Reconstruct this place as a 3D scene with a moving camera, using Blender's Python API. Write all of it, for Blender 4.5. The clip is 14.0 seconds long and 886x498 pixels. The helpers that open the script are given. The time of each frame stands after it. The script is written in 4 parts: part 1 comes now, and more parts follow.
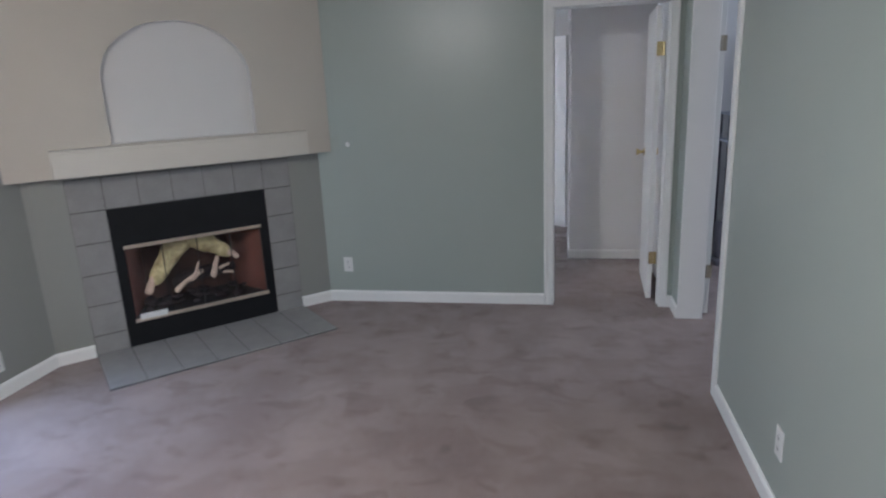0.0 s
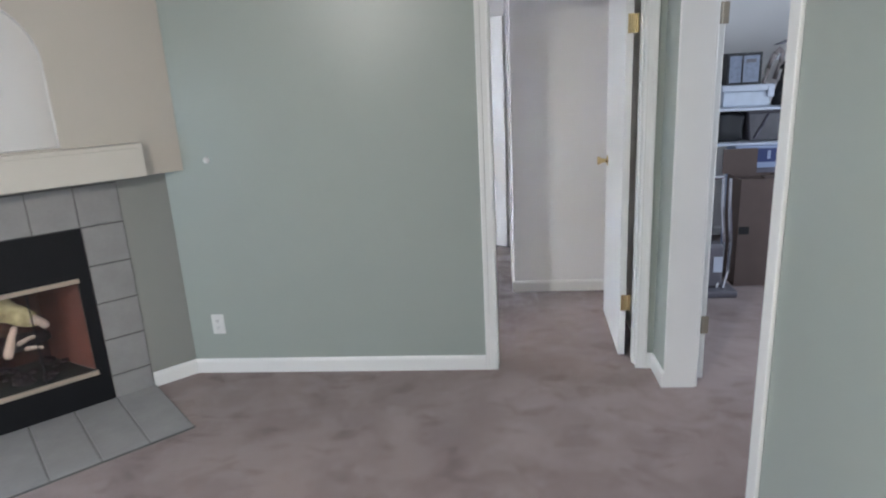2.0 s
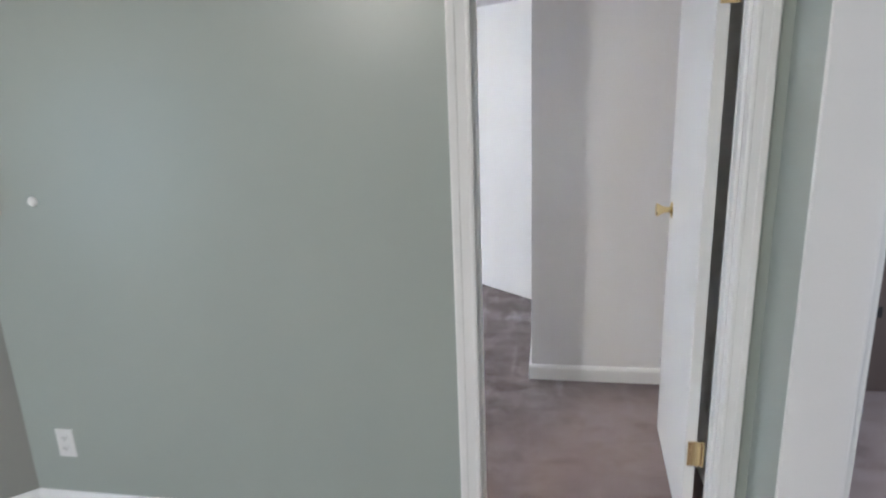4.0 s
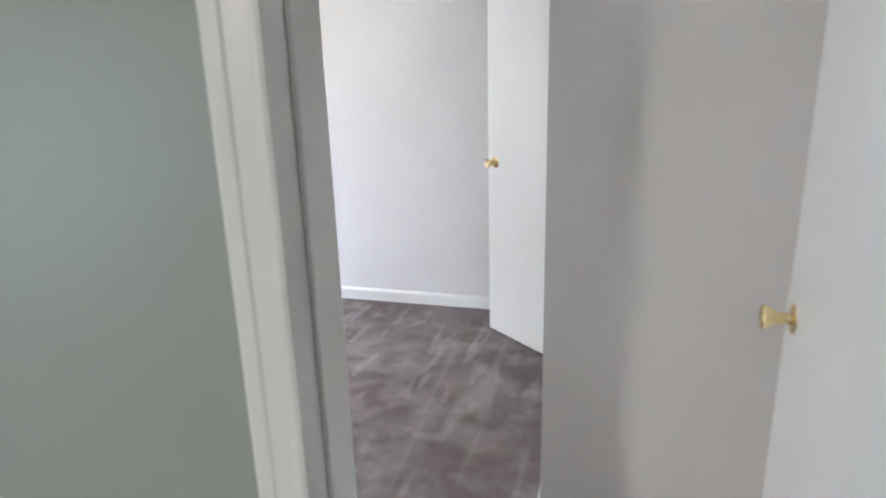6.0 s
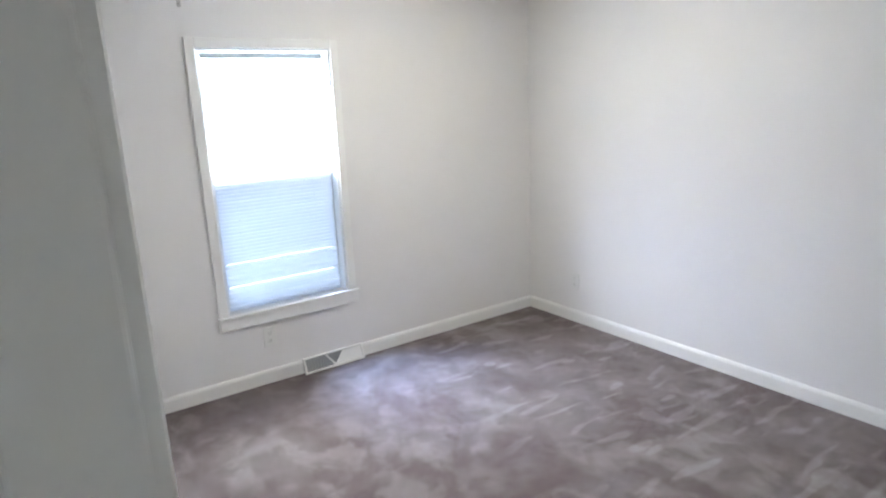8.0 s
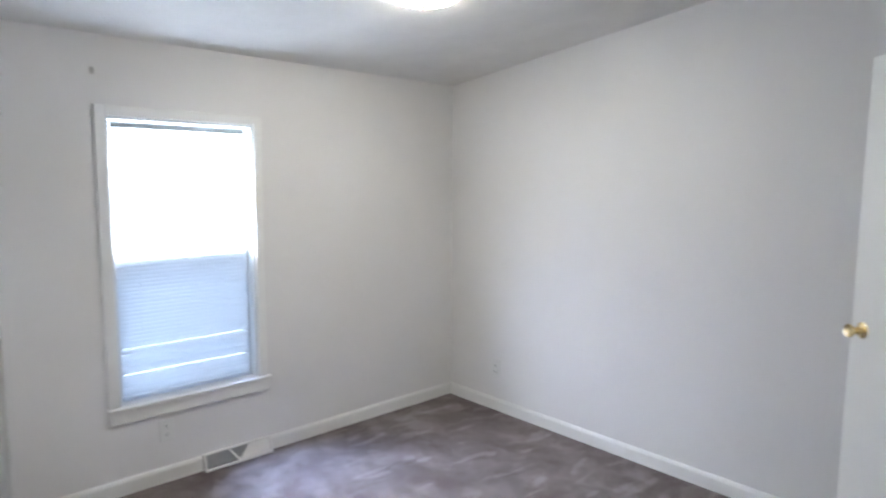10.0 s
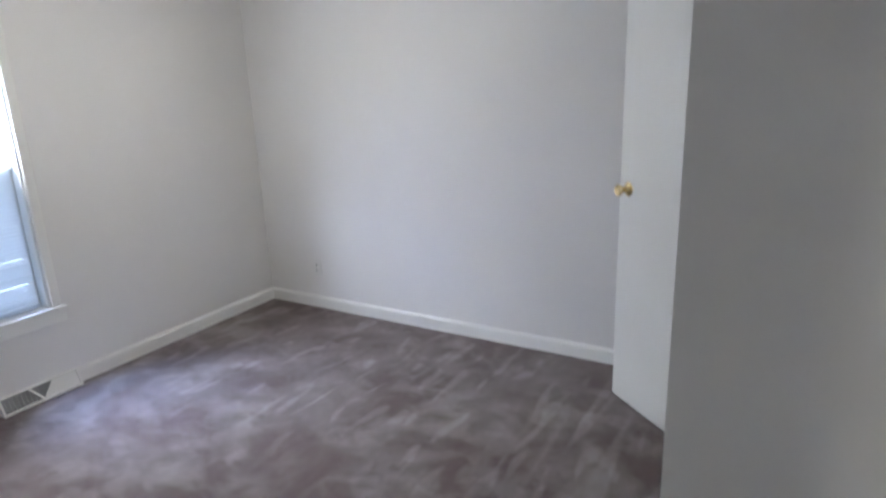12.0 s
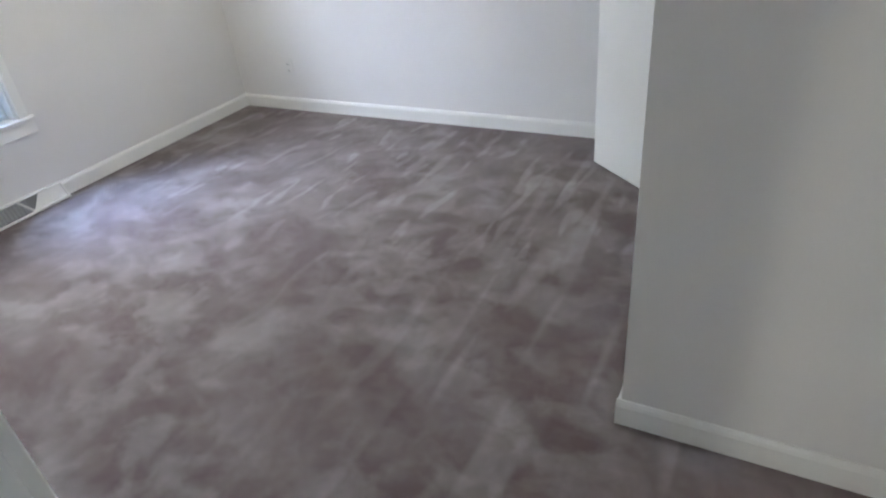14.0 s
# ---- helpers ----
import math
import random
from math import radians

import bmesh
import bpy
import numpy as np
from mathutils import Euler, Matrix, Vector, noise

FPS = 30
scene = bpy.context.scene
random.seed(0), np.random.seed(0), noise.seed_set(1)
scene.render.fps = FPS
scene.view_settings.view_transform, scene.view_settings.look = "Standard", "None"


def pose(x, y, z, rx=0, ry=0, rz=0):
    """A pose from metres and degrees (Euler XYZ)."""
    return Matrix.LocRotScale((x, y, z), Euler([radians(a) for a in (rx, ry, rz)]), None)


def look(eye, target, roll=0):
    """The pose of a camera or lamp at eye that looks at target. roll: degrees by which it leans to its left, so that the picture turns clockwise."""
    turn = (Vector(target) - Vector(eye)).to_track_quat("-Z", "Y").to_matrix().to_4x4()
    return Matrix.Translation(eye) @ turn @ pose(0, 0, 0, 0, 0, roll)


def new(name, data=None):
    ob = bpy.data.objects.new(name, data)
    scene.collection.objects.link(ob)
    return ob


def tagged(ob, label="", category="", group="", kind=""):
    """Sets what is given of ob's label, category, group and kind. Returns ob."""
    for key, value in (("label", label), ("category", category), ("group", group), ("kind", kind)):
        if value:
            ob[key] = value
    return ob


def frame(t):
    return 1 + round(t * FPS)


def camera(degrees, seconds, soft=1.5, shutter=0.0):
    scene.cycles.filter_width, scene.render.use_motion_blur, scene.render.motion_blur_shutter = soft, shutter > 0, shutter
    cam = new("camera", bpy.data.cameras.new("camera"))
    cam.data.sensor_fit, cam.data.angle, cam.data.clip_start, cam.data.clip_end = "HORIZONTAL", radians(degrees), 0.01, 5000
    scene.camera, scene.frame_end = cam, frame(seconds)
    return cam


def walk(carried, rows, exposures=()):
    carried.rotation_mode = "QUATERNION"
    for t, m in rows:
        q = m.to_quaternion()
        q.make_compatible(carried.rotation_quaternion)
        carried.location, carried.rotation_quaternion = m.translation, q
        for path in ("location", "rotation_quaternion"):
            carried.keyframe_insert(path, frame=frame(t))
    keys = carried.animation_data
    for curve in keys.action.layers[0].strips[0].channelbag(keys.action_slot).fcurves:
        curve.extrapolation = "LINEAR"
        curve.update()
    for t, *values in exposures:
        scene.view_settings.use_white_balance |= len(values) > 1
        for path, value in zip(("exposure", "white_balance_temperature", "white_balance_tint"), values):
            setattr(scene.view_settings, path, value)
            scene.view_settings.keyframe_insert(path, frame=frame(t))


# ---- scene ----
cam = camera(71.0, 14.0, soft=2.0, shutter=0.5)
# seconds, stops, white balance
EXPOSURE = [(0, 0.46, 5980, 15.5), (0.6, 0.85, 6080, 14.5), (1, 0.98, 6150, 13.5), (2, 1.17, 6200, 13.5), (4.2, 1.25, 6330, 14.5), (6.5, 1.09, 6500, 11.5), (7.7, 0.95, 6480, 10.5), (9.8, 0.61, 6380, 11), (11, 0.57, 6380, 11), (12, 0.38, 6280, 12), (13, 0.38, 6240, 12), (13.5, 0.50, 6260, 10.5), (14, 0.76, 6330, 9)]
PATH = [
    (0, (0.048, -4.385, 1.591), (-0.323, -2.487, 1.083), -2.62),
    (0.5, (0.009, -4.110, 1.573), (-0.293, -2.191, 1.099), -3.53),
    (1, (0.019, -3.826, 1.593), (-0.276, -1.905, 1.125), -2.32),
    (1.5, (-0.012, -3.483, 1.570), (-0.195, -1.550, 1.091), -1.52),
    (2, (0.017, -3.130, 1.559), (-0.161, -1.210, 1.027), -3.03),
    (2.5, (0.067, -2.787, 1.573), (-0.136, -0.873, 1.031), -2.09),
    (3, (0.058, -2.397, 1.584), (-0.067, -0.471, 1.058), -2.65),
    (3.3, (0.095, -2.191, 1.572), (-0.029, -0.265, 1.048), -3.56),
    (3.5, (0.136, -2.052, 1.553), (-0.052, -0.134, 1.015), -3.19),
    (4, (0.216, -1.790, 1.540), (-0.120, 0.113, 1.022), -2.20),
    (4.2, (0.243, -1.636, 1.534), (-0.095, 0.264, 1.012), -1.65),
    (6.3, (0.349, -0.412, 1.518), (-0.299, 1.399, 0.969), -1.90),
    (6.5, (0.330, -0.297, 1.484), (-0.429, 1.479, 0.964), -2.51),
    (7, (0.287, -0.089, 1.491), (-0.902, 1.428, 0.959), -3.24),
    (7.5, (0.375, 0.053, 1.539), (-1.206, 1.160, 1.015), -3.30),
    (9.8, (0.291, 0.092, 1.568), (-1.223, 1.381, 1.353), -0.56),
    (10, (0.264, 0.094, 1.580), (-1.192, 1.447, 1.354), 0.44),
    (10.5, (0.283, 0.073, 1.603), (-1.056, 1.539, 1.362), 0.75),
    (11, (0.262, 0.059, 1.583), (-0.952, 1.631, 1.344), 1.12),
    (11.5, (0.287, 0.075, 1.563), (-0.826, 1.704, 1.238), 0.03),
    (12, (0.318, 0.104, 1.528), (-0.664, 1.761, 0.990), -2.16),
    (12.5, (0.335, 0.103, 1.482), (-0.580, 1.726, 0.752), -3.62),
    (13, (0.345, 0.111, 1.434), (-0.528, 1.694, 0.579), -5.08),
    (13.5, (0.350, 0.043, 1.386), (-0.481, 1.568, 0.394), -5.80),
    (14, (0.350, 0.028, 1.343), (-0.508, 1.495, 0.288), -6.21),
]
walk(cam, [(t, look(e, a, r)) for t, e, a, r in PATH], EXPOSURE)

S2 = 2 ** 0.5


# ---- world, sun, large lights ----
world = bpy.data.worlds.new("world")
scene.world = world
world.use_nodes = True
wn = world.node_tree
sky = wn.nodes.new("ShaderNodeTexSky")
sky.sky_type = "NISHITA"
sky.sun_disc = False
sky.sun_elevation = radians(50)
sky.sun_rotation = radians(8)
wn.links.new(sky.outputs["Color"], wn.nodes["Background"].inputs["Color"])
wn.nodes["Background"].inputs["Strength"].default_value = 0.15

sun_data = bpy.data.lights.new("sun", "SUN")
sun_data.energy = 3.0
sun_data.angle = radians(0.5)
sun_data.color = (1.0, 0.95, 0.88)
sun = new("sun", sun_data)
sun.matrix_world = look((1.5, 9, 11), (0, 0, 0))


def sky_panel(name, eye, target, w, h, watts, color=(0.82, 0.91, 1.0), spread=180):
    """Daylight of the sky: a lamp panel in a window's opening or just inside it."""
    data = bpy.data.lights.new(name, "AREA")
    data.shape = "RECTANGLE"
    data.size, data.size_y = w, h
    data.energy = watts
    data.color = color
    data.spread = radians(spread)
    ob = new(name, data)
    ob.matrix_world = look(eye, target)
    return ob


sky_panel("window_daylight_bedroom", (-3.12, 1.302, 1.53), (0.0, 1.302, 2.25), 0.72, 0.64, 128, (0.84, 0.92, 1.0))
sky_panel("window_groundlight_bedroom", (-3.12, 1.302, 0.80), (0.0, 1.302, 0.80), 0.72, 0.66, 19, (0.54, 0.73, 1.0))
# two small lamps added inside the blind: blue glow on carpet and far wall
sky_panel("carpet_pool_lamp_bedroom", (-2.945, 1.44, 0.72), (-2.40, 1.74, 0.0), 0.10, 0.040, 3.2, (0.40, 0.58, 1.0), 72)
sky_panel("far_wall_glow_lamp_bedroom", (-2.945, 1.56, 0.80), (-1.45, 3.18, 0.45), 0.06, 0.50, 0.6, (0.42, 0.54, 1.0), 62)
sky_panel("window_daylight_living", (-3.20, -2.75, 0.95), (0.0, -2.9, -0.1), 1.4, 1.5, 12, (0.50, 0.76, 1.0))
sky_panel("window_skylight_living", (-3.10, -2.75, 1.25), (-2.35, -2.45, 0.0), 1.4, 0.5, 3.0, (0.42, 0.60, 1.0), 60)
sky_panel("window_daylight_store", (3.70, -0.45, 1.5), (1.5, -0.10, 1.95), 1.0, 1.2, 26, (0.76, 0.87, 1.0))


# ---- materials ----
def mat(name, color, rough=0.6, var=0.06, scale=6.0, fine=180.0, bump=0.15, metal=0.0, spec=0.5, color2=None, dist=0.002):
    """A procedural surface: two scales of colour variation and a fine relief."""
    m = bpy.data.materials.new(name)
    m.use_nodes = True
    nt = m.node_tree
    b = nt.nodes["Principled BSDF"]
    tc = nt.nodes.new("ShaderNodeTexCoord")
    geo = nt.nodes.new("ShaderNodeNewGeometry")
    n1 = nt.nodes.new("ShaderNodeTexNoise")
    n1.inputs["Scale"].default_value = scale
    n1.inputs["Detail"].default_value = 5
    n2 = nt.nodes.new("ShaderNodeTexNoise")
    n2.inputs["Scale"].default_value = fine
    n2.inputs["Detail"].default_value = 3
    for n in (n1, n2):
        nt.links.new(geo.outputs["Position"], n.inputs["Vector"])
    add = nt.nodes.new("ShaderNodeMath")
    add.operation = "MULTIPLY_ADD"
    add.inputs[1].default_value = 0.35
    nt.links.new(n2.outputs["Fac"], add.inputs[0])
    nt.links.new(n1.outputs["Fac"], add.inputs[2])
    ramp = nt.nodes.new("ShaderNodeValToRGB")
    ramp.color_ramp.elements[0].position = 0.40
    ramp.color_ramp.elements[1].position = 0.95
    c2 = color2 or tuple(min(1.0, c * (1 + var)) for c in color)
    c1 = tuple(c * (1 - var) for c in color)
    ramp.color_ramp.elements[0].color = (*c1, 1)
    ramp.color_ramp.elements[1].color = (*c2, 1)
    nt.links.new(add.outputs[0], ramp.inputs["Fac"])
    nt.links.new(ramp.outputs["Color"], b.inputs["Base Color"])
    b.inputs["Roughness"].default_value = rough
    b.inputs["Metallic"].default_value = metal
    b.inputs["Specular IOR Level"].default_value = spec
    if bump:
        bp = nt.nodes.new("ShaderNodeBump")
        bp.inputs["Strength"].default_value = bump
        bp.inputs["Distance"].default_value = dist
        nt.links.new(n2.outputs["Fac"], bp.inputs["Height"])
        nt.links.new(bp.outputs["Normal"], b.inputs["Normal"])
    return m


def wall_paint(name, color, rough):
    """Roller-painted wallboard: orange-peel relief and faint soft unevenness."""
    return mat(name, color, rough=rough, var=0.03, scale=1.6, fine=260.0, bump=0.10, dist=0.0012, spec=0.45)


def carpet_paint():
    """Cut-pile carpet: cloudy brushed patches, vacuum strokes and a fine pile."""
    m = bpy.data.materials.new("carpet_taupe")
    m.use_nodes = True
    nt = m.node_tree
    b = nt.nodes["Principled BSDF"]
    geo = nt.nodes.new("ShaderNodeNewGeometry")

    def noise_tex(scale, detail, stretch=None, turn=0.0, rough=0.55, warp=0.0):
        n = nt.nodes.new("ShaderNodeTexNoise")
        n.inputs["Scale"].default_value = scale
        n.inputs["Detail"].default_value = detail
        n.inputs["Roughness"].default_value = rough
        n.inputs["Distortion"].default_value = warp
        mp = nt.nodes.new("ShaderNodeMapping")
        if stretch:
            mp.inputs["Scale"].default_value = stretch
        mp.inputs["Rotation"].default_value = (0, 0, turn)
        nt.links.new(geo.outputs["Position"], mp.inputs["Vector"])
        nt.links.new(mp.outputs["Vector"], n.inputs["Vector"])
        return n

    def ramp(src, p0, p1):
        r = nt.nodes.new("ShaderNodeMapRange")
        r.interpolation_type = "SMOOTHSTEP"
        r.inputs["From Min"].default_value = p0
        r.inputs["From Max"].default_value = p1
        nt.links.new(src.outputs["Fac"], r.inputs["Value"])
        return r

    def math_node(op, a, c):
        n = nt.nodes.new("ShaderNodeMath")
        n.operation = op
        for i, v in enumerate((a, c)):
            if isinstance(v, float):
                n.inputs[i].default_value = v
            else:
                nt.links.new(v.outputs[0], n.inputs[i])
        return n

    # the bedroom's pile is swept in dabs and vacuum strokes, the living room's lies in soft clouds; the mask also turns
    # the bedroom darker and greyer, with the lighter tone running slantwise into the entry
    sep = nt.nodes.new("ShaderNodeSeparateXYZ")
    nt.links.new(geo.outputs["Position"], sep.inputs[0])
    bed_mask = nt.nodes.new("ShaderNodeMapRange")
    bed_mask.interpolation_type = "SMOOTHSTEP"
    bed_mask.inputs["From Min"].default_value = 0.2
    bed_mask.inputs["From Max"].default_value = 1.1
    depth = nt.nodes.new("ShaderNodeMath")
    depth.operation = "MULTIPLY_ADD"
    depth.inputs[1].default_value = -0.9
    nt.links.new(sep.outputs["X"], depth.inputs[0])
    nt.links.new(sep.outputs["Y"], depth.inputs[2])
    past = nt.nodes.new("ShaderNodeMath")
    past.operation = "MULTIPLY"
    past.inputs[1].default_value = 6.0
    nt.links.new(sep.outputs["Y"], past.inputs[0])
    nt.links.new(math_node("MINIMUM", depth, past).outputs[0], bed_mask.inputs["Value"])
    cloud = ramp(noise_tex(1.1, 3, warp=0.3), 0.36, 0.64)
    patch = ramp(noise_tex(3.0, 4, warp=0.4, rough=0.6), 0.40, 0.62)
    foot = ramp(noise_tex(4.6, 2, (1.0, 1.6, 1), radians(30), 0.5, 0.5), 0.53, 0.68)
    group = ramp(noise_tex(1.5, 2, warp=0.2), 0.34, 0.56)
    dab = ramp(noise_tex(5.2, 4, (1.0, 1.25, 1), radians(25), 0.5, 0.25), 0.43, 0.61)
    blot = ramp(noise_tex(2.3, 3, (1.0, 1.15, 1), radians(-15), 0.5, 0.2), 0.40, 0.62)
    speck = ramp(noise_tex(15.0, 4, None, 0.0, 0.6, 0.4), 0.42, 0.66)
    stroke_a = ramp(noise_tex(3.6, 1, (3.2, 0.9, 1), radians(14), 0.4, 0.3), 0.61, 0.70)
    stroke_b = ramp(noise_tex(3.2, 1, (3.4, 0.8, 1), radians(-38), 0.4, 0.3), 0.62, 0.71)
    pile = noise_tex(420.0, 2)
    bed = math_node("MULTIPLY", math_node("MULTIPLY", dab, group), 0.34)
    bed = math_node("ADD", bed, math_node("MULTIPLY", blot, 0.24))
    bed = math_node("ADD", bed, math_node("MULTIPLY", speck, 0.10))
    side = nt.nodes.new("ShaderNodeMapRange")
    side.interpolation_type = "SMOOTHSTEP"
    side.inputs["From Min"].default_value = -1.0
    side.inputs["From Max"].default_value = -0.25
    nt.links.new(sep.outputs["X"], side.inputs["Value"])
    lane = ramp(noise_tex(2.0, 1, (4.6, 0.45, 1), radians(6), 0.4, 0.25), 0.54, 0.68)
    bed = math_node("ADD", bed, math_node("MULTIPLY", math_node("MULTIPLY", lane, side), 0.36))
    far = nt.nodes.new("ShaderNodeMapRange")
    far.interpolation_type = "SMOOTHSTEP"
    far.inputs["From Min"].default_value = 1.3
    far.inputs["From Max"].default_value = 2.3
    far.inputs["To Min"].default_value = 0.07
    far.inputs["To Max"].default_value = 0.36
    nt.links.new(sep.outputs["Y"], far.inputs["Value"])
    bed = math_node("ADD", bed, math_node("MULTIPLY", math_node("MAXIMUM", stroke_a, stroke_b), far))
    liv = math_node("ADD", math_node("MULTIPLY", patch, 0.24), math_node("MULTIPLY", cloud, 0.26))
    liv = math_node("SUBTRACT", math_node("ADD", liv, 0.37), math_node("MULTIPLY", foot, 0.23))
    def pile_color(value, low, high):
        v = math_node("ADD", value, math_node("MULTIPLY", math_node("SUBTRACT", pile, 0.5), 0.36))
        cr = nt.nodes.new("ShaderNodeValToRGB")
        cr.color_ramp.elements[0].color = (*low, 1)
        cr.color_ramp.elements[1].color = (*high, 1)
        nt.links.new(v.outputs[0], cr.inputs["Fac"])
        return cr

    mix = nt.nodes.new("ShaderNodeMix")
    mix.data_type = "RGBA"
    nt.links.new(bed_mask.outputs[0], mix.inputs["Factor"])
    nt.links.new(pile_color(liv, (0.138, 0.088, 0.079), (0.355, 0.274, 0.256)).outputs["Color"], mix.inputs[6])
    nt.links.new(pile_color(bed, (0.104, 0.070, 0.066), (0.315, 0.288, 0.278)).outputs["Color"], mix.inputs[7])
    nt.links.new(mix.outputs[2], b.inputs["Base Color"])
    b.inputs["Roughness"].default_value = 1.0
    b.inputs["Specular IOR Level"].default_value = 0.1
    b.inputs["Sheen Weight"].default_value = 0.25
    b.inputs["Sheen Roughness"].default_value = 0.5
    bp = nt.nodes.new("ShaderNodeBump")
    bp.inputs["Strength"].default_value = 0.6
    bp.inputs["Distance"].default_value = 0.006
    nt.links.new(pile.outputs["Fac"], bp.inputs["Height"])
    nt.links.new(bp.outputs["Normal"], b.inputs["Normal"])
    return m


def glow(name, color, strength):
    m = bpy.data.materials.new(name)
    m.use_nodes = True
    b = m.node_tree.nodes["Principled BSDF"]
    b.inputs["Base Color"].default_value = (*color, 1)
    b.inputs["Emission Color"].default_value = (*color, 1)
    b.inputs["Emission Strength"].default_value = strength
    return m


def glass(name, color=(1, 1, 1), rough=0.0):
    m = bpy.data.materials.new(name)
    m.use_nodes = True
    b = m.node_tree.nodes["Principled BSDF"]
    b.inputs["Base Color"].default_value = (*color, 1)
    b.inputs["Roughness"].default_value = rough
    b.inputs["Transmission Weight"].default_value = 1.0
    b.inputs["IOR"].default_value = 1.45
    return m


M_GREEN = wall_paint("paint_sage_green", (0.364, 0.403, 0.368), 0.33)
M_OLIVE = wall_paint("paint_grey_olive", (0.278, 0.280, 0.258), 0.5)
M_BEIGE = wall_paint("paint_beige", (0.530, 0.484, 0.418), 0.5)
M_WHITE_WALL = wall_paint("paint_off_white", (0.80, 0.788, 0.778), 0.55)
M_CEIL = mat("ceiling_texture", (0.76, 0.75, 0.73), rough=0.9, var=0.05, scale=5, fine=70, bump=0.5, dist=0.006)
M_TRIM = mat("trim_white_semigloss", (0.845, 0.84, 0.82), rough=0.32, var=0.02, scale=3, fine=120, bump=0.05)
M_DOOR = mat("door_white_semigloss", (0.80, 0.80, 0.775), rough=0.36, var=0.02, scale=2.5, fine=150, bump=0.06)
M_CARPET = carpet_paint()
M_NICHE = wall_paint("paint_niche_white", (0.655, 0.637, 0.615), 0.5)
M_BRASS = mat("polished_brass", (0.83, 0.66, 0.36), rough=0.25, var=0.08, scale=30, metal=1.0, bump=0.0)
M_TILE = mat("tile_grey_ceramic", (0.282, 0.272, 0.266), rough=0.42, spec=0.3, var=0.10, scale=9, fine=60, bump=0.08)
M_GROUT = mat("grout_dark", (0.12, 0.115, 0.11), rough=0.95, var=0.1, scale=40, fine=300, bump=0.4)
M_BLACK = mat("black_painted_metal", (0.008, 0.008, 0.009), rough=0.6, spec=0.25, var=0.15, scale=12, fine=400, bump=0.12)
M_PLASTIC = mat("white_plastic", (0.78, 0.78, 0.76), rough=0.35, var=0.02, bump=0.0)
M_VINYL = mat("white_vinyl", (0.80, 0.82, 0.84), rough=0.35, var=0.02, bump=0.0)
M_GLASS = glass("clear_glass")
# dark colour for the shade inside outlet slots and the hand hole
M_HOLE_SHADE = mat("painted_hole_shade", (0.02, 0.02, 0.02), rough=0.9, var=0.1)


# ---- mesh helpers ----
def box(bm, x0, x1, y0, y1, z0, z1, bevel=0.0, seg=2):
    vs = [bm.verts.new((x, y, z)) for z in (z0, z1) for y in (y0, y1) for x in (x0, x1)]
    fs = [bm.faces.new([vs[i] for i in f]) for f in ((0, 2, 3, 1), (4, 5, 7, 6), (0, 1, 5, 4), (1, 3, 7, 5), (3, 2, 6, 7), (2, 0, 4, 6))]
    if bevel:
        es = list({e for f in fs for e in f.edges})
        bmesh.ops.bevel(bm, geom=es, offset=bevel, segments=seg, affect="EDGES", profile=0.5)
    return vs


def cyl(bm, p0, p1, r0, r1=None, n=20, caps=True):
    p0, p1 = Vector(p0), Vector(p1)
    d = p1 - p0
    m = Matrix.Translation((p0 + p1) / 2) @ d.to_track_quat("Z", "Y").to_matrix().to_4x4()
    bmesh.ops.create_cone(bm, cap_ends=caps, segments=n, radius1=r0, radius2=r0 if r1 is None else r1, depth=d.length, matrix=m)


def lathe(bm, origin, axis, profile, n=28):
    """A turned shape: profile rows (radius, distance along the axis)."""
    q = Vector(axis).to_track_quat("Z", "Y").to_matrix()
    o = Vector(origin)
    rings = []
    for r, h in profile:
        rings.append([bm.verts.new(o + q @ Vector((r * math.cos(2 * math.pi * i / n), r * math.sin(2 * math.pi * i / n), h))) for i in range(n)])
    for a, b in zip(rings, rings[1:]):
        for i in range(n):
            f = bm.faces.new((a[i], a[(i + 1) % n], b[(i + 1) % n], b[i]))
            f.smooth = True
    bm.faces.new(list(reversed(rings[0])))
    bm.faces.new(rings[-1])


def tube(bm, pts, r, n=8):
    for a, b in zip(pts, pts[1:]):
        cyl(bm, a, b, r, n=n)
    for p in pts[1:-1]:
        bmesh.ops.create_uvsphere(bm, u_segments=n, v_segments=6, radius=r, matrix=Matrix.Translation(p))


def to_mesh(name, bm, material, smooth=False):
    bmesh.ops.recalc_face_normals(bm, faces=bm.faces[:])
    me = bpy.data.meshes.new(name)
    bm.to_mesh(me)
    bm.free()
    me.materials.append(material)
    if smooth:
        for p in me.polygons:
            p.use_smooth = True
    return me


def part(name, bm, material, parent, label="", smooth=False):
    ob = new(name, to_mesh(name, bm, material, smooth))
    if parent is not None:
        ob.parent = parent
        ob.matrix_parent_inverse = Matrix.Identity(4) if parent.matrix_world == Matrix.Identity(4) else parent.matrix_basis.inverted()
    if label:
        tagged(ob, label)
    return ob


def structure(name, bm, material, label, category):
    return tagged(part(name, bm, material, None), label, category, kind="structure")


def empty(name, label, category, group="", kind=""):
    return tagged(new(name), label, category, group, kind)


def simple_box(name, dims, material, parent, label="", bevel=0.0):
    bm = bmesh.new()
    box(bm, *dims, bevel=bevel)
    return part(name, bm, material, parent, label)


# ---- plan ----
XW = -2.965          # window wall of the bedroom, inner face
XL = -3.035          # outer wall of the living room, inner face
YF = 3.18            # far wall of the bedroom
YP = 1.26            # face of the closet partition
XP = 0.13            # its corner
XR = 0.825           # right wall, living room face
XR2 = 0.972          # right wall, store room face
GW = 0.115           # thickness of the green wall
DX0, DX1, DZ = 0.0, 0.733, 2.055     # bedroom doorway
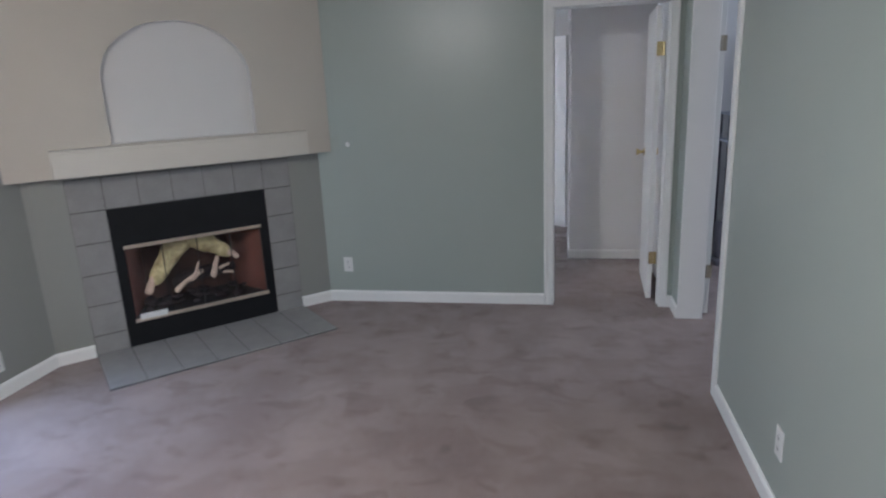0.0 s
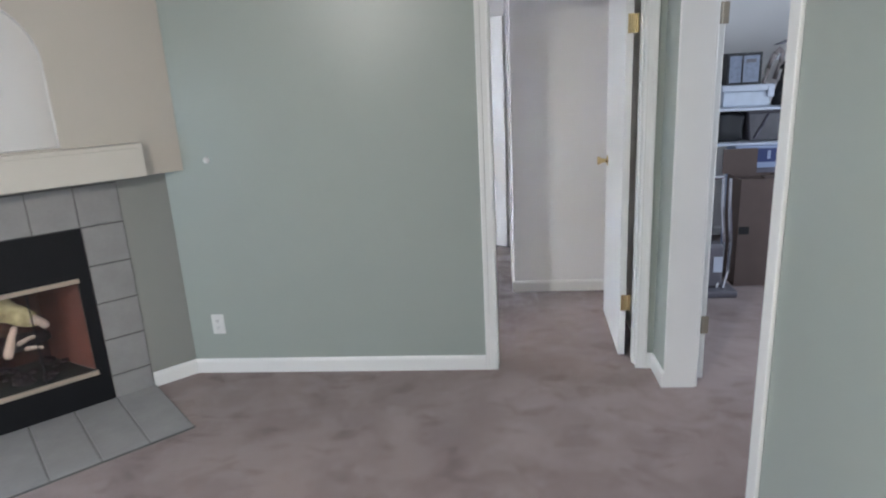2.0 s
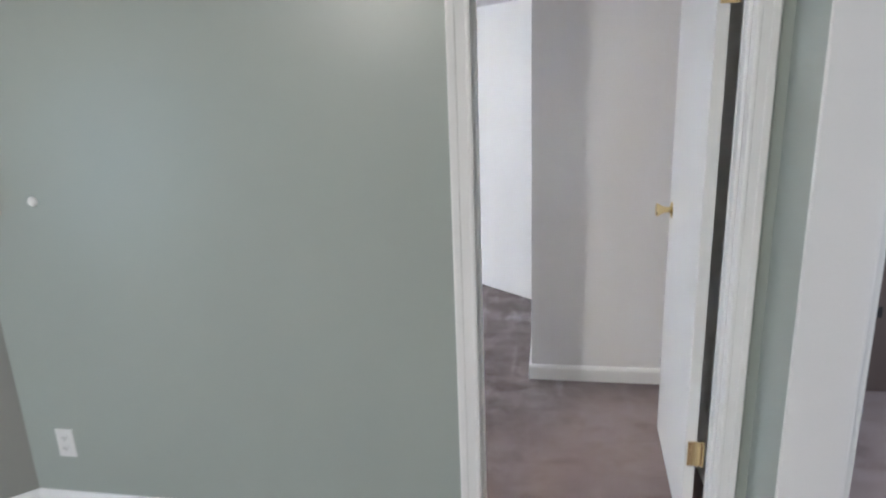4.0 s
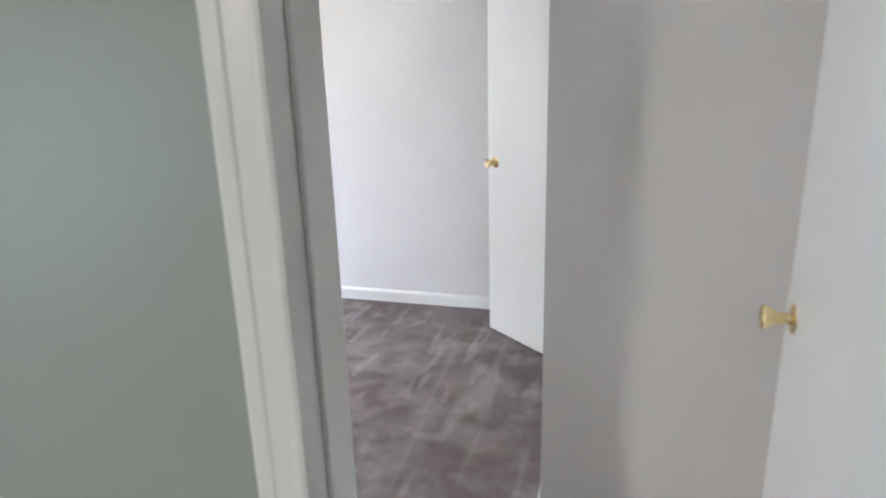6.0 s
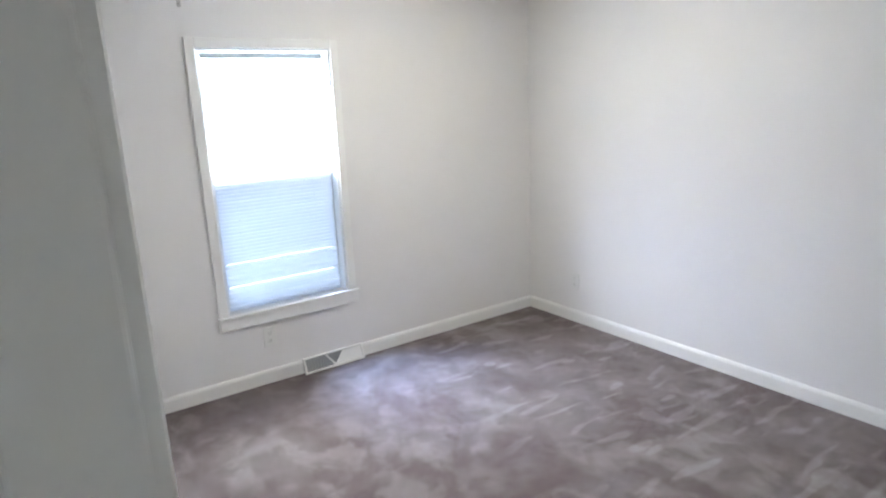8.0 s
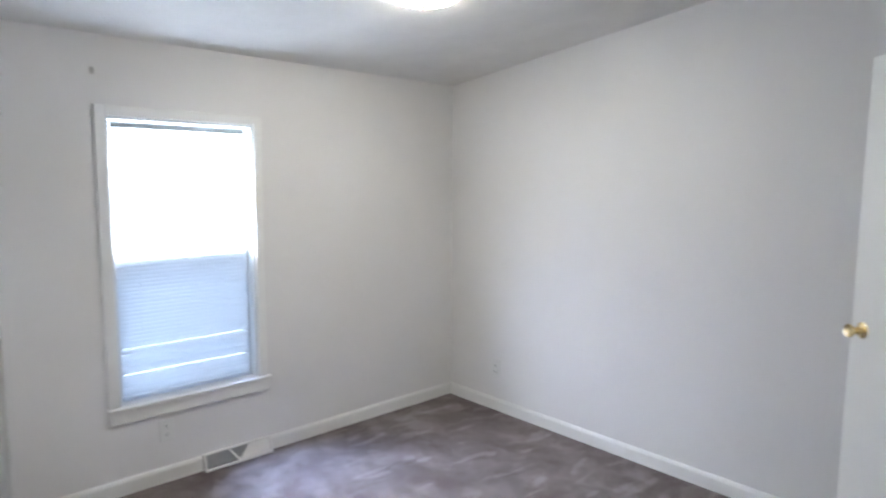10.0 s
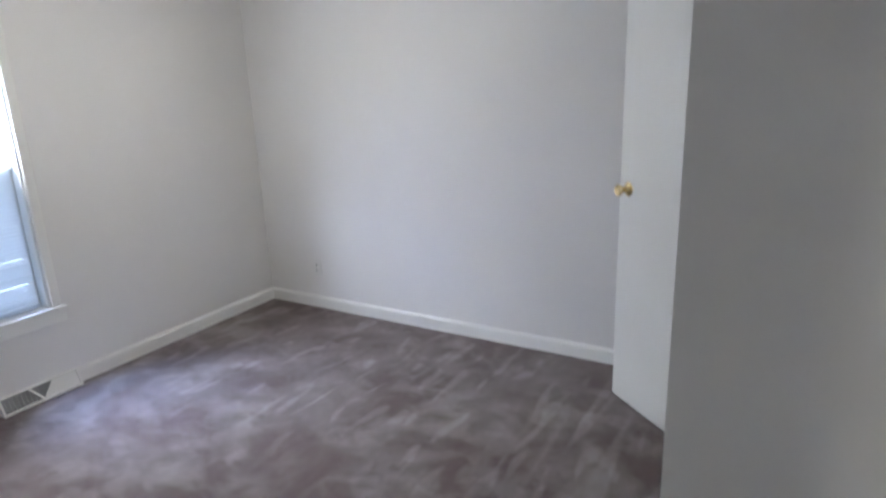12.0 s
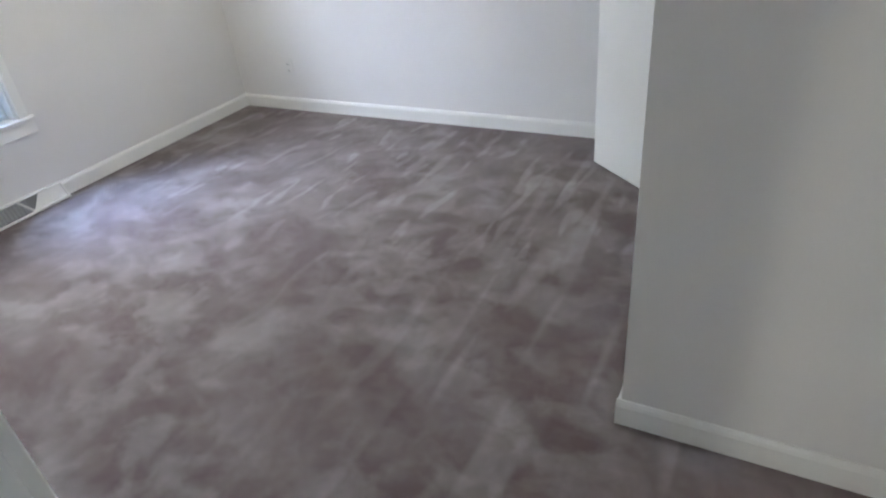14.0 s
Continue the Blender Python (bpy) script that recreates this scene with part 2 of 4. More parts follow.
OY0, OY1 = -1.285, -0.232            # opening in the right wall
YB = -6.2            # back wall behind the walk
XS = 3.9             # far side of the store room
YS = 2.75            # back of the store room


def ceil_z(x):
    return 2.225 + 0.124 * (min(x, 1.0) - XW)


def wall_along_x(name, x0, x1, y0, y1, openings, material, label):
    bm = bmesh.new()
    cuts = sorted({x0, x1, *(o[0] for o in openings), *(o[1] for o in openings), *([1.0] if x0 < 1.0 < x1 else [])})
    for a, b in zip(cuts, cuts[1:]):
        spans = [(0.0, None)]
        for o in openings:
            if o[0] <= a and b <= o[1]:
                spans = ([(0.0, o[2])] if o[2] > 0 else []) + [(o[3], None)]
        for z0, z1 in spans:
            vs = box(bm, a, b, y0, y1, z0, z1 if z1 else 1.0)
            if z1 is None:
                for v in vs[4:]:
                    v.co.z = ceil_z(v.co.x) + 0.01
    bmesh.ops.remove_doubles(bm, verts=bm.verts[:], dist=1e-5)
    return structure(name, bm, material, label, "wall")


def wall_along_y(name, x0, x1, y0, y1, openings, material, label):
    bm = bmesh.new()
    cuts = sorted({y0, y1, *(o[0] for o in openings), *(o[1] for o in openings)})
    for a, b in zip(cuts, cuts[1:]):
        spans = [(0.0, None)]
        for o in openings:
            if o[0] <= a and b <= o[1]:
                spans = ([(0.0, o[2])] if o[2] > 0 else []) + [(o[3], None)]
        for z0, z1 in spans:
            vs = box(bm, x0, x1, a, b, z0, z1 if z1 else 1.0)
            if z1 is None:
                for v in vs[4:]:
                    v.co.z = ceil_z(v.co.x) + 0.01
    bmesh.ops.remove_doubles(bm, verts=bm.verts[:], dist=1e-5)
    return structure(name, bm, material, label, "wall")


# floor and ceiling
bm = bmesh.new()
box(bm, -3.3, XS + 0.2, YB - 0.2, YF + 0.2, -0.12, 0.0)
structure("floor", bm, M_CARPET, "taupe cut-pile carpet with brushed vacuum marks", "floor")
bm = bmesh.new()
rows_c = [(x, ceil_z(x)) for x in (-3.3, 1.0, XS + 0.2)]
vb = [[bm.verts.new((x, y, z + dz)) for x, z in rows_c] for dz in (0, 0.12) for y in (YB - 0.2, YF + 0.2)]
for i in range(2):
    bm.faces.new((vb[0][i], vb[1][i], vb[1][i + 1], vb[0][i + 1]))
    bm.faces.new((vb[2][i], vb[2][i + 1], vb[3][i + 1], vb[3][i]))
    bm.faces.new((vb[0][i], vb[0][i + 1], vb[2][i + 1], vb[2][i]))
    bm.faces.new((vb[1][i], vb[3][i], vb[3][i + 1], vb[1][i + 1]))
bm.faces.new((vb[0][0], vb[2][0], vb[3][0], vb[1][0]))
bm.faces.new((vb[0][2], vb[1][2], vb[3][2], vb[2][2]))
structure("ceiling", bm, M_CEIL, "off-white textured ceiling, gently sloped", "ceiling")

# ground outside
bm = bmesh.new()
vs = [bm.verts.new(p) for p in ((-900, -900, -0.75), (900, -900, -0.75), (900, 900, -0.75), (-900, 900, -0.75))]
bm.faces.new(vs)
M_GROUND = mat("ground_dry_grass", (0.16, 0.17, 0.09), rough=1.0, var=0.3, scale=0.8, fine=9, bump=0.5)
structure("ground", bm, M_GROUND, "dry grassy ground outside the house", "ground")

# walls; the party wall is green towards the living room and white towards the bedroom
wall_along_x("wall_green", XL, XR, 0.0, GW / 2, [(DX0 - 0.02, DX1 + 0.02, 0.0, DZ + 0.02)], M_GREEN, "sage green painted wall with a doorway")
wall_along_x("wall_bedroom_near", XL, XR, GW / 2, GW, [(DX0 - 0.02, DX1 + 0.02, 0.0, DZ + 0.02)], M_WHITE_WALL, "off-white painted wall beside the doorway")
XM = (XR + XR2) / 2
wall_along_y("wall_right", XR, XM, YB, 0.0, [(OY0 - 0.02, OY1 + 0.02, 0.0, DZ + 0.02)], M_GREEN, "sage green painted wall with a wide opening")
wall_along_y("wall_right_back", XM, XR2, YB, YP + 0.3, [(OY0 - 0.02, OY1 + 0.02, 0.0, DZ + 0.02)], M_WHITE_WALL, "pale painted wall of the store room")
wall_along_y("wall_entry_side", XR, XM, 0.0, YP, [], M_WHITE_WALL, "off-white painted wall behind the open door")
wall_along_x("wall_partition", XP, XM, YP, YP + 0.10, [], M_WHITE_WALL, "off-white painted partition wall with an outside corner")
CY0, CY1 = 1.79, 2.45
wall_along_y("wall_closet", XP, XP + 0.10, YP + 0.10, YF, [(CY0, CY1, 0.0, 2.05)], M_WHITE_WALL, "off-white painted wall with a closet doorway")
wall_along_x("wall_far", XW - 0.2, XR2, YF, YF + 0.12, [], M_WHITE_WALL, "off-white painted bedroom wall")
WY0, WY1, WZ0, WZ1 = 0.937, 1.667, 0.453, 1.858
wall_along_y("wall_window", XW - 0.13, XW, GW, YF, [(WY0, WY1, WZ0, WZ1)], M_WHITE_WALL, "off-white painted wall with a window")
LY0, LY1 = -3.55, -1.95
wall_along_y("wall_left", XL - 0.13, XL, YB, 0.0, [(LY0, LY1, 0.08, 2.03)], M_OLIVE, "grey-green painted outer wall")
wall_along_x("wall_back", XL - 0.13, XS, YB - 0.12, YB, [], M_GREEN, "sage green painted back wall")
wall_along_x("wall_store_back", XR2, XS, YS, YS + 0.12, [], M_WHITE_WALL, "pale painted back wall of the store room")
wall_along_y("wall_store_side", XS, XS + 0.12, YB, YS, [(-1.0, 0.1, 0.9, 2.1)], M_WHITE_WALL, "pale painted side wall of the store room")
wall_along_y("wall_closet_end", XR2 - 0.05, XR2, YP + 0.3, YF, [], M_WHITE_WALL, "plain closet end wall")


# trim
def base_run(bm, p0, p1, side, h=0.083, t=0.013):
    """Baseboard from p0 to p1; side: which way from the line it stands out."""
    a, b = Vector((*p0, 0)), Vector((*p1, 0))
    d = (b - a).normalized()
    n = Vector((-d.y, d.x, 0)) * side
    prof = [(0, 0), (t, 0), (t, h - 0.018), (t * 0.75, h - 0.008), (t * 0.35, h), (0, h)]
    ra = [bm.verts.new(a + n * o + Vector((0, 0, z))) for o, z in prof]
    rb = [bm.verts.new(b + n * o + Vector((0, 0, z))) for o, z in prof]
    k = len(prof)
    for i in range(k):
        bm.faces.new((ra[i], ra[(i + 1) % k], rb[(i + 1) % k], rb[i]))
    bm.faces.new(list(reversed(ra)))
    bm.faces.new(rb)


def baseboard(p0, p1, side, name="baseboard"):
    bm = bmesh.new()
    base_run(bm, p0, p1, side)
    return structure(name, bm, M_TRIM, "white painted wooden baseboard", "baseboard")


BT = 0.013
for p0, p1, side in (
    ((-1.718, 0.0), (-0.069, 0.0), -1), ((0.791, 0.0), (XR, 0.0), -1), ((XR, 0.0), (XR, OY1), -1),
    ((XR, YB), (XR, OY0 - 0.07), 1), ((XL, YB), (XL, LY0 - 0.05), -1), ((XL, LY1 + 0.05), (XL, -1.317), -1),
    ((XW, GW), (XW, 1.328), -1), ((XW, 1.728), (XW, YF), -1), ((XW, YF), (XP, YF), -1),
    ((XP - BT, YP), (XR, YP), -1), ((XP, CY0 - 0.06), (XP, YP), -1), ((XW, GW), (-0.069, GW), 1),
    ((XR, 0.20), (XR, YP), 1), ((XL, YB), (XR, YB), 1), ((XR2, YS), (XS, YS), -1), ((XR2, OY1 + 0.9), (XR2, YP + 0.3), -1),
):
    baseboard(p0, p1, side)
bm = bmesh.new()
DG = 1.2148          # distance of the corner wall's face from the origin, along its own normal
R45 = Matrix.Rotation(radians(45), 4, "Z")


def diag(bm):
    """Turns what was built straight into the corner wall's direction."""
    bmesh.ops.transform(bm, matrix=R45, verts=bm.verts[:])
    return bm


base_run(bm, (-1.455, DG), (-1.2148, DG), -1)
structure("baseboard", diag(bm), M_TRIM, "white painted wooden baseboard", "baseboard")
bm = bmesh.new()
base_run(bm, (-3.077, DG), (-2.862, DG), -1)
structure("baseboard", diag(bm), M_TRIM, "white painted wooden baseboard", "baseboard")


# ---- doors ----
def knob(parent, at, axis, reach=0.062):
    bm = bmesh.new()
    lathe(bm, at, axis, [(0.0, 0.0), (0.031, 0.0), (0.0315, 0.003), (0.028, 0.006), (0.013, 0.009), (0.0115, 0.016), (0.012, 0.026), (0.015, 0.036),
                         (0.021, 0.047), (0.0255, 0.055), (0.0262, reach - 0.003), (0.0235, reach), (0.012, reach - 0.003), (0.004, reach - 0.004)])
    part("knob", bm, M_BRASS, parent, "polished brass door knob").data.set_sharp_from_angle(angle=radians(40))


def hinge(parent, x, y, z, dx, dy, material=M_BRASS, label="polished brass butt hinge"):
    """Butt hinge: a knuckle and the leaf let into the door's edge."""
    bm = bmesh.new()
    for k in range(5):
        z0 = z - 0.045 + k * 0.018
        cyl(bm, (x, y, z0 + 0.0006), (x, y, z0 + 0.0174), 0.0065, n=14)
    x1, y1 = x + dx, y + dy
    box(bm, min(x, x1) - 0.0015, max(x, x1) + 0.0015, min(y, y1) - 0.0015, max(y, y1) + 0.0015, z - 0.045, z + 0.045)
    part("hinge", bm, material, parent, label)


def leaf(parent, hinge_at, free_at, z0, z1, thick, side, label):
    """A flat door leaf, from the hinge to the free edge; side: which way its thickness goes."""
    a, b = Vector((*hinge_at, 0)), Vector((*free_at, 0))
    w = (b - a).length
    bm = bmesh.new()
    box(bm, 0, w, 0 if side > 0 else -thick, thick if side > 0 else 0, z0, z1, bevel=0.002)
    d = (b - a).normalized()
    m = Matrix.Translation(a) @ Matrix.Rotation(math.atan2(d.y, d.x), 4, "Z")
    bmesh.ops.transform(bm, matrix=m, verts=bm.verts[:])
    return part("door_leaf", bm, M_DOOR, parent, label)


def jambs_x(parent, x0, x1, y0, y1, top):
    """Jamb boards and stops of a doorway in a wall along x."""
    for d in ((x0 - 0.018, x0, y0, y1, 0, top), (x1, x1 + 0.018, y0, y1, 0, top), (x0 - 0.018, x1 + 0.018, y0, y1, top, top + 0.018)):
        simple_box("jamb", d, M_TRIM, parent, bevel=0.0015)
    ym = y0 + 0.044
    for d in ((x0, x0 + 0.009, ym, y1 - 0.002, 0, top), (x1 - 0.010, x1, ym, ym + 0.034, 0, top), (x0 + 0.009, x1 - 0.010, ym, ym + 0.034, top - 0.010, top)):
        simple_box("stop", d, M_TRIM, parent, bevel=0.003)


def moulded_casing(parent, edge, outer, y_wall, out, top):
    """Upright casing with a stepped face, beside a doorway in a wall along x."""
    w = outer - edge
    prof = [(0.0, 0.010), (0.08, 0.0125), (0.18, 0.0125), (0.22, 0.0105), (0.60, 0.0125), (0.66, 0.0155), (0.92, 0.0165), (1.0, 0.013)]
    bm = bmesh.new()
    pts = [(edge, y_wall)] + [(edge + w * f, y_wall + out * d) for f, d in prof] + [(outer, y_wall)]
    lo = [bm.verts.new((x, y, 0)) for x, y in pts]
    hi = [bm.verts.new((x, y, top + abs(x - edge))) for x, y in pts]
    n = len(pts)
    for i in range(n):
        bm.faces.new((lo[i], lo[(i + 1) % n], hi[(i + 1) % n], hi[i]))
    bm.faces.new(lo)
    bm.faces.new(hi)
    part("casing", bm, M_TRIM, parent)


def head_casing(parent, x0, x1, wd, y_wall, out, top):
    prof = [(0.0, 0.010), (0.08, 0.0125), (0.18, 0.0125), (0.22, 0.0105), (0.60, 0.0125), (0.66, 0.0155), (0.92, 0.0165), (1.0, 0.013)]
    pts = [(0.0, 0.0)] + prof + [(1.0, 0.0)]
    bm = bmesh.new()
    lo = [bm.verts.new((x0 - wd * f, y_wall + out * d, top + wd * f)) for f, d in pts]
    hi = [bm.verts.new((x1 + wd * f, y_wall + out * d, top + wd * f)) for f, d in pts]
    n = len(pts)
    for i in range(n):
        bm.faces.new((lo[i], lo[(i + 1) % n], hi[(i + 1) % n], hi[i]))
    bm.faces.new(lo)
    bm.faces.new(hi)
    part("casing", bm, M_TRIM, parent)


door1 = empty("door_1", "white flush bedroom door standing open on brass hinges", "door", kind="structure")
jambs_x(door1, DX0 - 0.004, DX1 + 0.003, 0.0, GW, DZ)
for yw, out in ((0.0, -1), (GW, 1)):
    moulded_casing(door1, DX0 - (0.008 if out > 0 else 0.0), DX0 - 0.068, yw, out, DZ - 0.004)
    moulded_casing(door1, DX1, DX1 + 0.057, yw, out, DZ - 0.004)
    head_casing(door1, DX0, DX1, 0.057, yw, out, DZ - 0.004)
leaf1 = leaf(door1, (0.665, 0.124), (0.698, 0.800), 0.018, 2.035, 0.035, -1, "white flush door leaf")
knob(leaf1, (0.697, 0.735, 1.02), (-1, 0.03, 0))
knob(leaf1, (0.732, 0.735, 1.02), (1, -0.03, 0))
hinge(leaf1, 0.719, 0.120, 0.325, -0.045, 0.0)
hinge(leaf1, 0.719, 0.120, 1.765, -0.045, 0.0)

door2 = empty("door_2", "white flush closet door standing half open", "door", kind="structure")
leaf2 = leaf(door2, (0.100, 2.432), (-0.381, 2.840), 0.02, 2.032, 0.035, -1, "white flush door leaf")
knob(leaf2, (-0.333, 2.803, 1.025), (-0.606, -0.795, 0))
for d in ((XP - 0.014, XP - 0.001, CY0 - 0.06, CY0, 0, 2.11), (XP - 0.014, XP - 0.001, CY0, CY1, 2.05, 2.11)):
    simple_box("casing", d, M_TRIM, door2, bevel=0.003)

door3 = empty("door_3", "white cased opening with its door folded back", "door", kind="structure")
for d in ((XR - 0.001, XR2 + 0.001, OY1, OY1 + 0.018, 0, DZ), (XR - 0.001, XR2 + 0.001, OY0 - 0.018, OY0, 0, DZ), (XR - 0.001, XR2 + 0.001, OY0 - 0.018, OY1 + 0.018, DZ, DZ + 0.018)):
    simple_box("jamb", d, M_TRIM, door3, bevel=0.0015)
for xa, xb in ((XR - 0.015, XR), (XR2, XR2 + 0.015)):
    for d in ((xa, xb, OY0 - 0.070, OY0 - 0.004, 0, DZ + 0.070),) if xa < XR else ((xa, xb, OY1 + 0.004, OY1 + 0.070, 0, DZ + 0.070), (xa, xb, OY0 - 0.070, OY0 - 0.004, 0, DZ + 0.070), (xa, xb, OY0 - 0.004, OY1 + 0.004, DZ + 0.004, DZ + 0.070)):
        simple_box("casing", d, M_TRIM, door3, bevel=0.004)
M_DULL = mat("dull_nickel_brass", (0.40, 0.36, 0.29), rough=0.5, var=0.1, metal=0.6, bump=0.0)
leaf3 = leaf(door3, (1.030, -0.170), (1.062, 0.60), 0.02, 2.035, 0.035, 1, "white flush door leaf")
hinge(leaf3, 1.000, -0.205, 0.325, 0.03, 0.0, M_DULL, "dull tarnished butt hinge")
hinge(leaf3, 1.000, -0.205, 1.765, 0.03, 0.0, M_DULL, "dull tarnished butt hinge")

# ---- bedroom window ----
win = empty("window_1", "white vinyl single-hung window with a white painted casing", "window", kind="structure")
for d in ((XW, XW + 0.016, 0.887, WY0, 0.433, WZ1 + 0.050), (XW, XW + 0.016, WY1, 1.717, 0.433, WZ1 + 0.050), (XW, XW + 0.016, WY0, WY1, WZ1, WZ1 + 0.050)):
    simple_box("casing", d, M_TRIM, win, bevel=0.004)
simple_box("window_sill", (XW - 0.06, XW + 0.030, 0.880, 1.736, 0.433, 0.452), M_TRIM, win, bevel=0.005)
simple_box("apron", (XW, XW + 0.017, 0.885, 1.730, 0.366, 0.433), M_TRIM, win, bevel=0.004)
for d in ((XW - 0.128, XW - 0.002, WY0, WY0 + 0.012, WZ0, WZ1), (XW - 0.128, XW - 0.002, WY1 - 0.012, WY1, WZ0, WZ1), (XW - 0.128, XW - 0.002, WY0, WY1, WZ1 - 0.012, WZ1), (XW - 0.128, XW - 0.06, WY0, WY1, WZ0, WZ0 + 0.012)):
    simple_box("window_frame", d, M_VINYL, win, bevel=0.002)
ZM = 1.180
for x0, z0, z1, nm in ((XW - 0.120, ZM - 0.02, WZ1 - 0.012, "upper_sash"), (XW - 0.092, WZ0 + 0.012, ZM + 0.022, "lower_sash")):
    y0, y1 = WY0 + 0.012, WY1 - 0.012
    bm = bmesh.new()
    f = 0.036
    for d in ((x0, x0 + 0.026, y0, y0 + f, z0, z1), (x0, x0 + 0.026, y1 - f, y1, z0, z1), (x0, x0 + 0.026, y0 + f, y1 - f, z0, z0 + f), (x0, x0 + 0.026, y0 + f, y1 - f, z1 - f, z1)):
        box(bm, *d, bevel=0.002)
    sash = part(nm, bm, M_VINYL, win)
    bm = bmesh.new()
    box(bm, x0 + 0.010, x0 + 0.014, y0 + f, y1 - f, z0 + f, z1 - f)
    pane = part("pane", bm, M_GLASS, sash)
    pane.visible_shadow = False

simple_box("meeting_rail", (XW - 0.126, XW - 0.047, WY0 + 0.012, WY1 - 0.012, ZM - 0.018, ZM + 0.020), M_VINYL, win, bevel=0.003)
screen_mat = bpy.data.materials.new("insect_screen_mesh")
screen_mat.use_nodes = True
snt = screen_mat.node_tree
s_mix = snt.nodes.new("ShaderNodeMixShader")
s_tr = snt.nodes.new("ShaderNodeBsdfTransparent")
s_df = snt.nodes.new("ShaderNodeBsdfDiffuse")
s_df.inputs["Color"].default_value = (0.16, 0.17, 0.19, 1)
s_mix.inputs["Fac"].default_value = 0.62
snt.links.new(s_tr.outputs[0], s_mix.inputs[1])
snt.links.new(s_df.outputs[0], s_mix.inputs[2])
snt.links.new(s_mix.outputs[0], snt.nodes["Material Output"].inputs["Surface"])
bm = bmesh.new()
box(bm, XW - 0.1275, XW - 0.1265, WY0 + 0.012, WY1 - 0.012, WZ0 + 0.012, ZM)
part("insect_screen", bm, screen_mat, win, "grey insect screen over the lower sash")

blind = empty("window_blind", "white slatted window blind, nearly closed, hung inside the window", "blind")
M_SLAT = bpy.data.materials.new("blind_white_vinyl")
M_SLAT.use_nodes = True
snt = M_SLAT.node_tree
s_mix = snt.nodes.new("ShaderNodeMixShader")
s_pr = snt.nodes["Principled BSDF"]
s_pr.inputs["Base Color"].default_value = (0.80, 0.83, 0.87, 1)
s_pr.inputs["Roughness"].default_value = 0.45
s_tl = snt.nodes.new("ShaderNodeBsdfTranslucent")
s_tl.inputs["Color"].default_value = (0.80, 0.86, 0.95, 1)
s_mix.inputs["Fac"].default_value = 0.5
snt.links.new(s_pr.outputs[0], s_mix.inputs[1])
snt.links.new(s_tl.outputs[0], s_mix.inputs[2])
snt.links.new(s_mix.outputs[0], snt.nodes["Material Output"].inputs["Surface"])
ya, yb = WY0 + 0.026, WY1 - 0.040
simple_box("headrail", (XW - 0.045, XW - 0.015, ya, yb, WZ1 - 0.050, WZ1 - 0.024), mat("headrail_grey", (0.42, 0.49, 0.54), rough=0.4, bump=0.0), blind, bevel=0.002)
slat_bm = bmesh.new()
prof = [(-0.0125, -0.0016), (-0.006, 0.0003), (0.0, 0.001), (0.006, 0.0003), (0.0125, -0.0016)]
ra = [slat_bm.verts.new((u, ya, w)) for u, w in prof]
rb = [slat_bm.verts.new((u, yb, w)) for u, w in prof]
for i in range(4):
    slat_bm.faces.new((ra[i], ra[i + 1], rb[i + 1], rb[i]))
slat_mesh = to_mesh("slat", slat_bm, M_SLAT, True)
zs = WZ1 - 0.055
while zs > WZ0 + 0.045:
    o = new("slat", slat_mesh)
    o.parent = blind
    low = zs < 0.725
    tilt = 65 + random.uniform(-2, 2) if not low else random.choice((30, 44, 52, 58))
    o.matrix_basis = pose(XW - 0.030, 0, zs, 0, tilt, 0)
    gap = 0.010 if min(abs(zs - 0.735), abs(zs - 0.605)) < 0.010 else 0.0
    zs -= 0.0200 + gap
simple_box("bottom_rail", (XW - 0.043, XW - 0.017, ya, yb, WZ0 + 0.016, WZ0 + 0.034), M_SLAT, blind, bevel=0.003)
for y in (WY0 + 0.13, WY1 - 0.15):
    bm = bmesh.new()
    cyl(bm, (XW - 0.030, y, WZ0 + 0.03), (XW - 0.030, y, WZ1 - 0.03), 0.0011, n=6)
    part("cord", bm, M_SLAT, blind)


# ---- outlets, register, small wall things ----
def outlet(at, normal, label, group="wall outlets"):
    """A duplex outlet with its cover plate; at: plate centre on the wall."""
    ob = empty("wall_outlet", label, "outlet", group)
    n = Vector(normal)
    m = Matrix.Translation(at) @ Matrix.Rotation(math.atan2(n.y, n.x), 4, "Z")
    bm = bmesh.new()
    box(bm, 0.0, 0.006, -0.036, 0.036, -0.058, 0.058, bevel=0.0025)
    bmesh.ops.transform(bm, matrix=m, verts=bm.verts[:])
    part("cover_plate", bm, M_PLASTIC, ob)
    for dz in (-0.021, 0.021):
        bm = bmesh.new()
        lathe(bm, (0.006, 0, dz), (1, 0, 0), [(0.0165, 0.0), (0.0165, 0.0015), (0.0155, 0.0022)], n=20)
        bmesh.ops.transform(bm, matrix=m, verts=bm.verts[:])
        sock = part("socket", bm, M_PLASTIC, ob)
        # dark plates on the closed face stand for the shade inside the slots
        bm = bmesh.new()
        for dy in (-0.0065, 0.0065):
            box(bm, 0.0082, 0.0088, dy - 0.0012, dy + 0.0012, dz - 0.002, dz + 0.006)
        box(bm, 0.0082, 0.0088, -0.002, 0.002, dz - 0.010, dz - 0.006)
        bmesh.ops.transform(bm, matrix=m, verts=bm.verts[:])
        part("slot", bm, M_HOLE_SHADE, sock)
    bm = bmesh.new()
    lathe(bm, (0.006, 0, 0), (1, 0, 0), [(0.003, 0.0), (0.003, 0.0008), (0.002, 0.0014)], n=10)
    bmesh.ops.transform(bm, matrix=m, verts=bm.verts[:])
    part("screw", bm, M_PLASTIC, ob)
    return ob


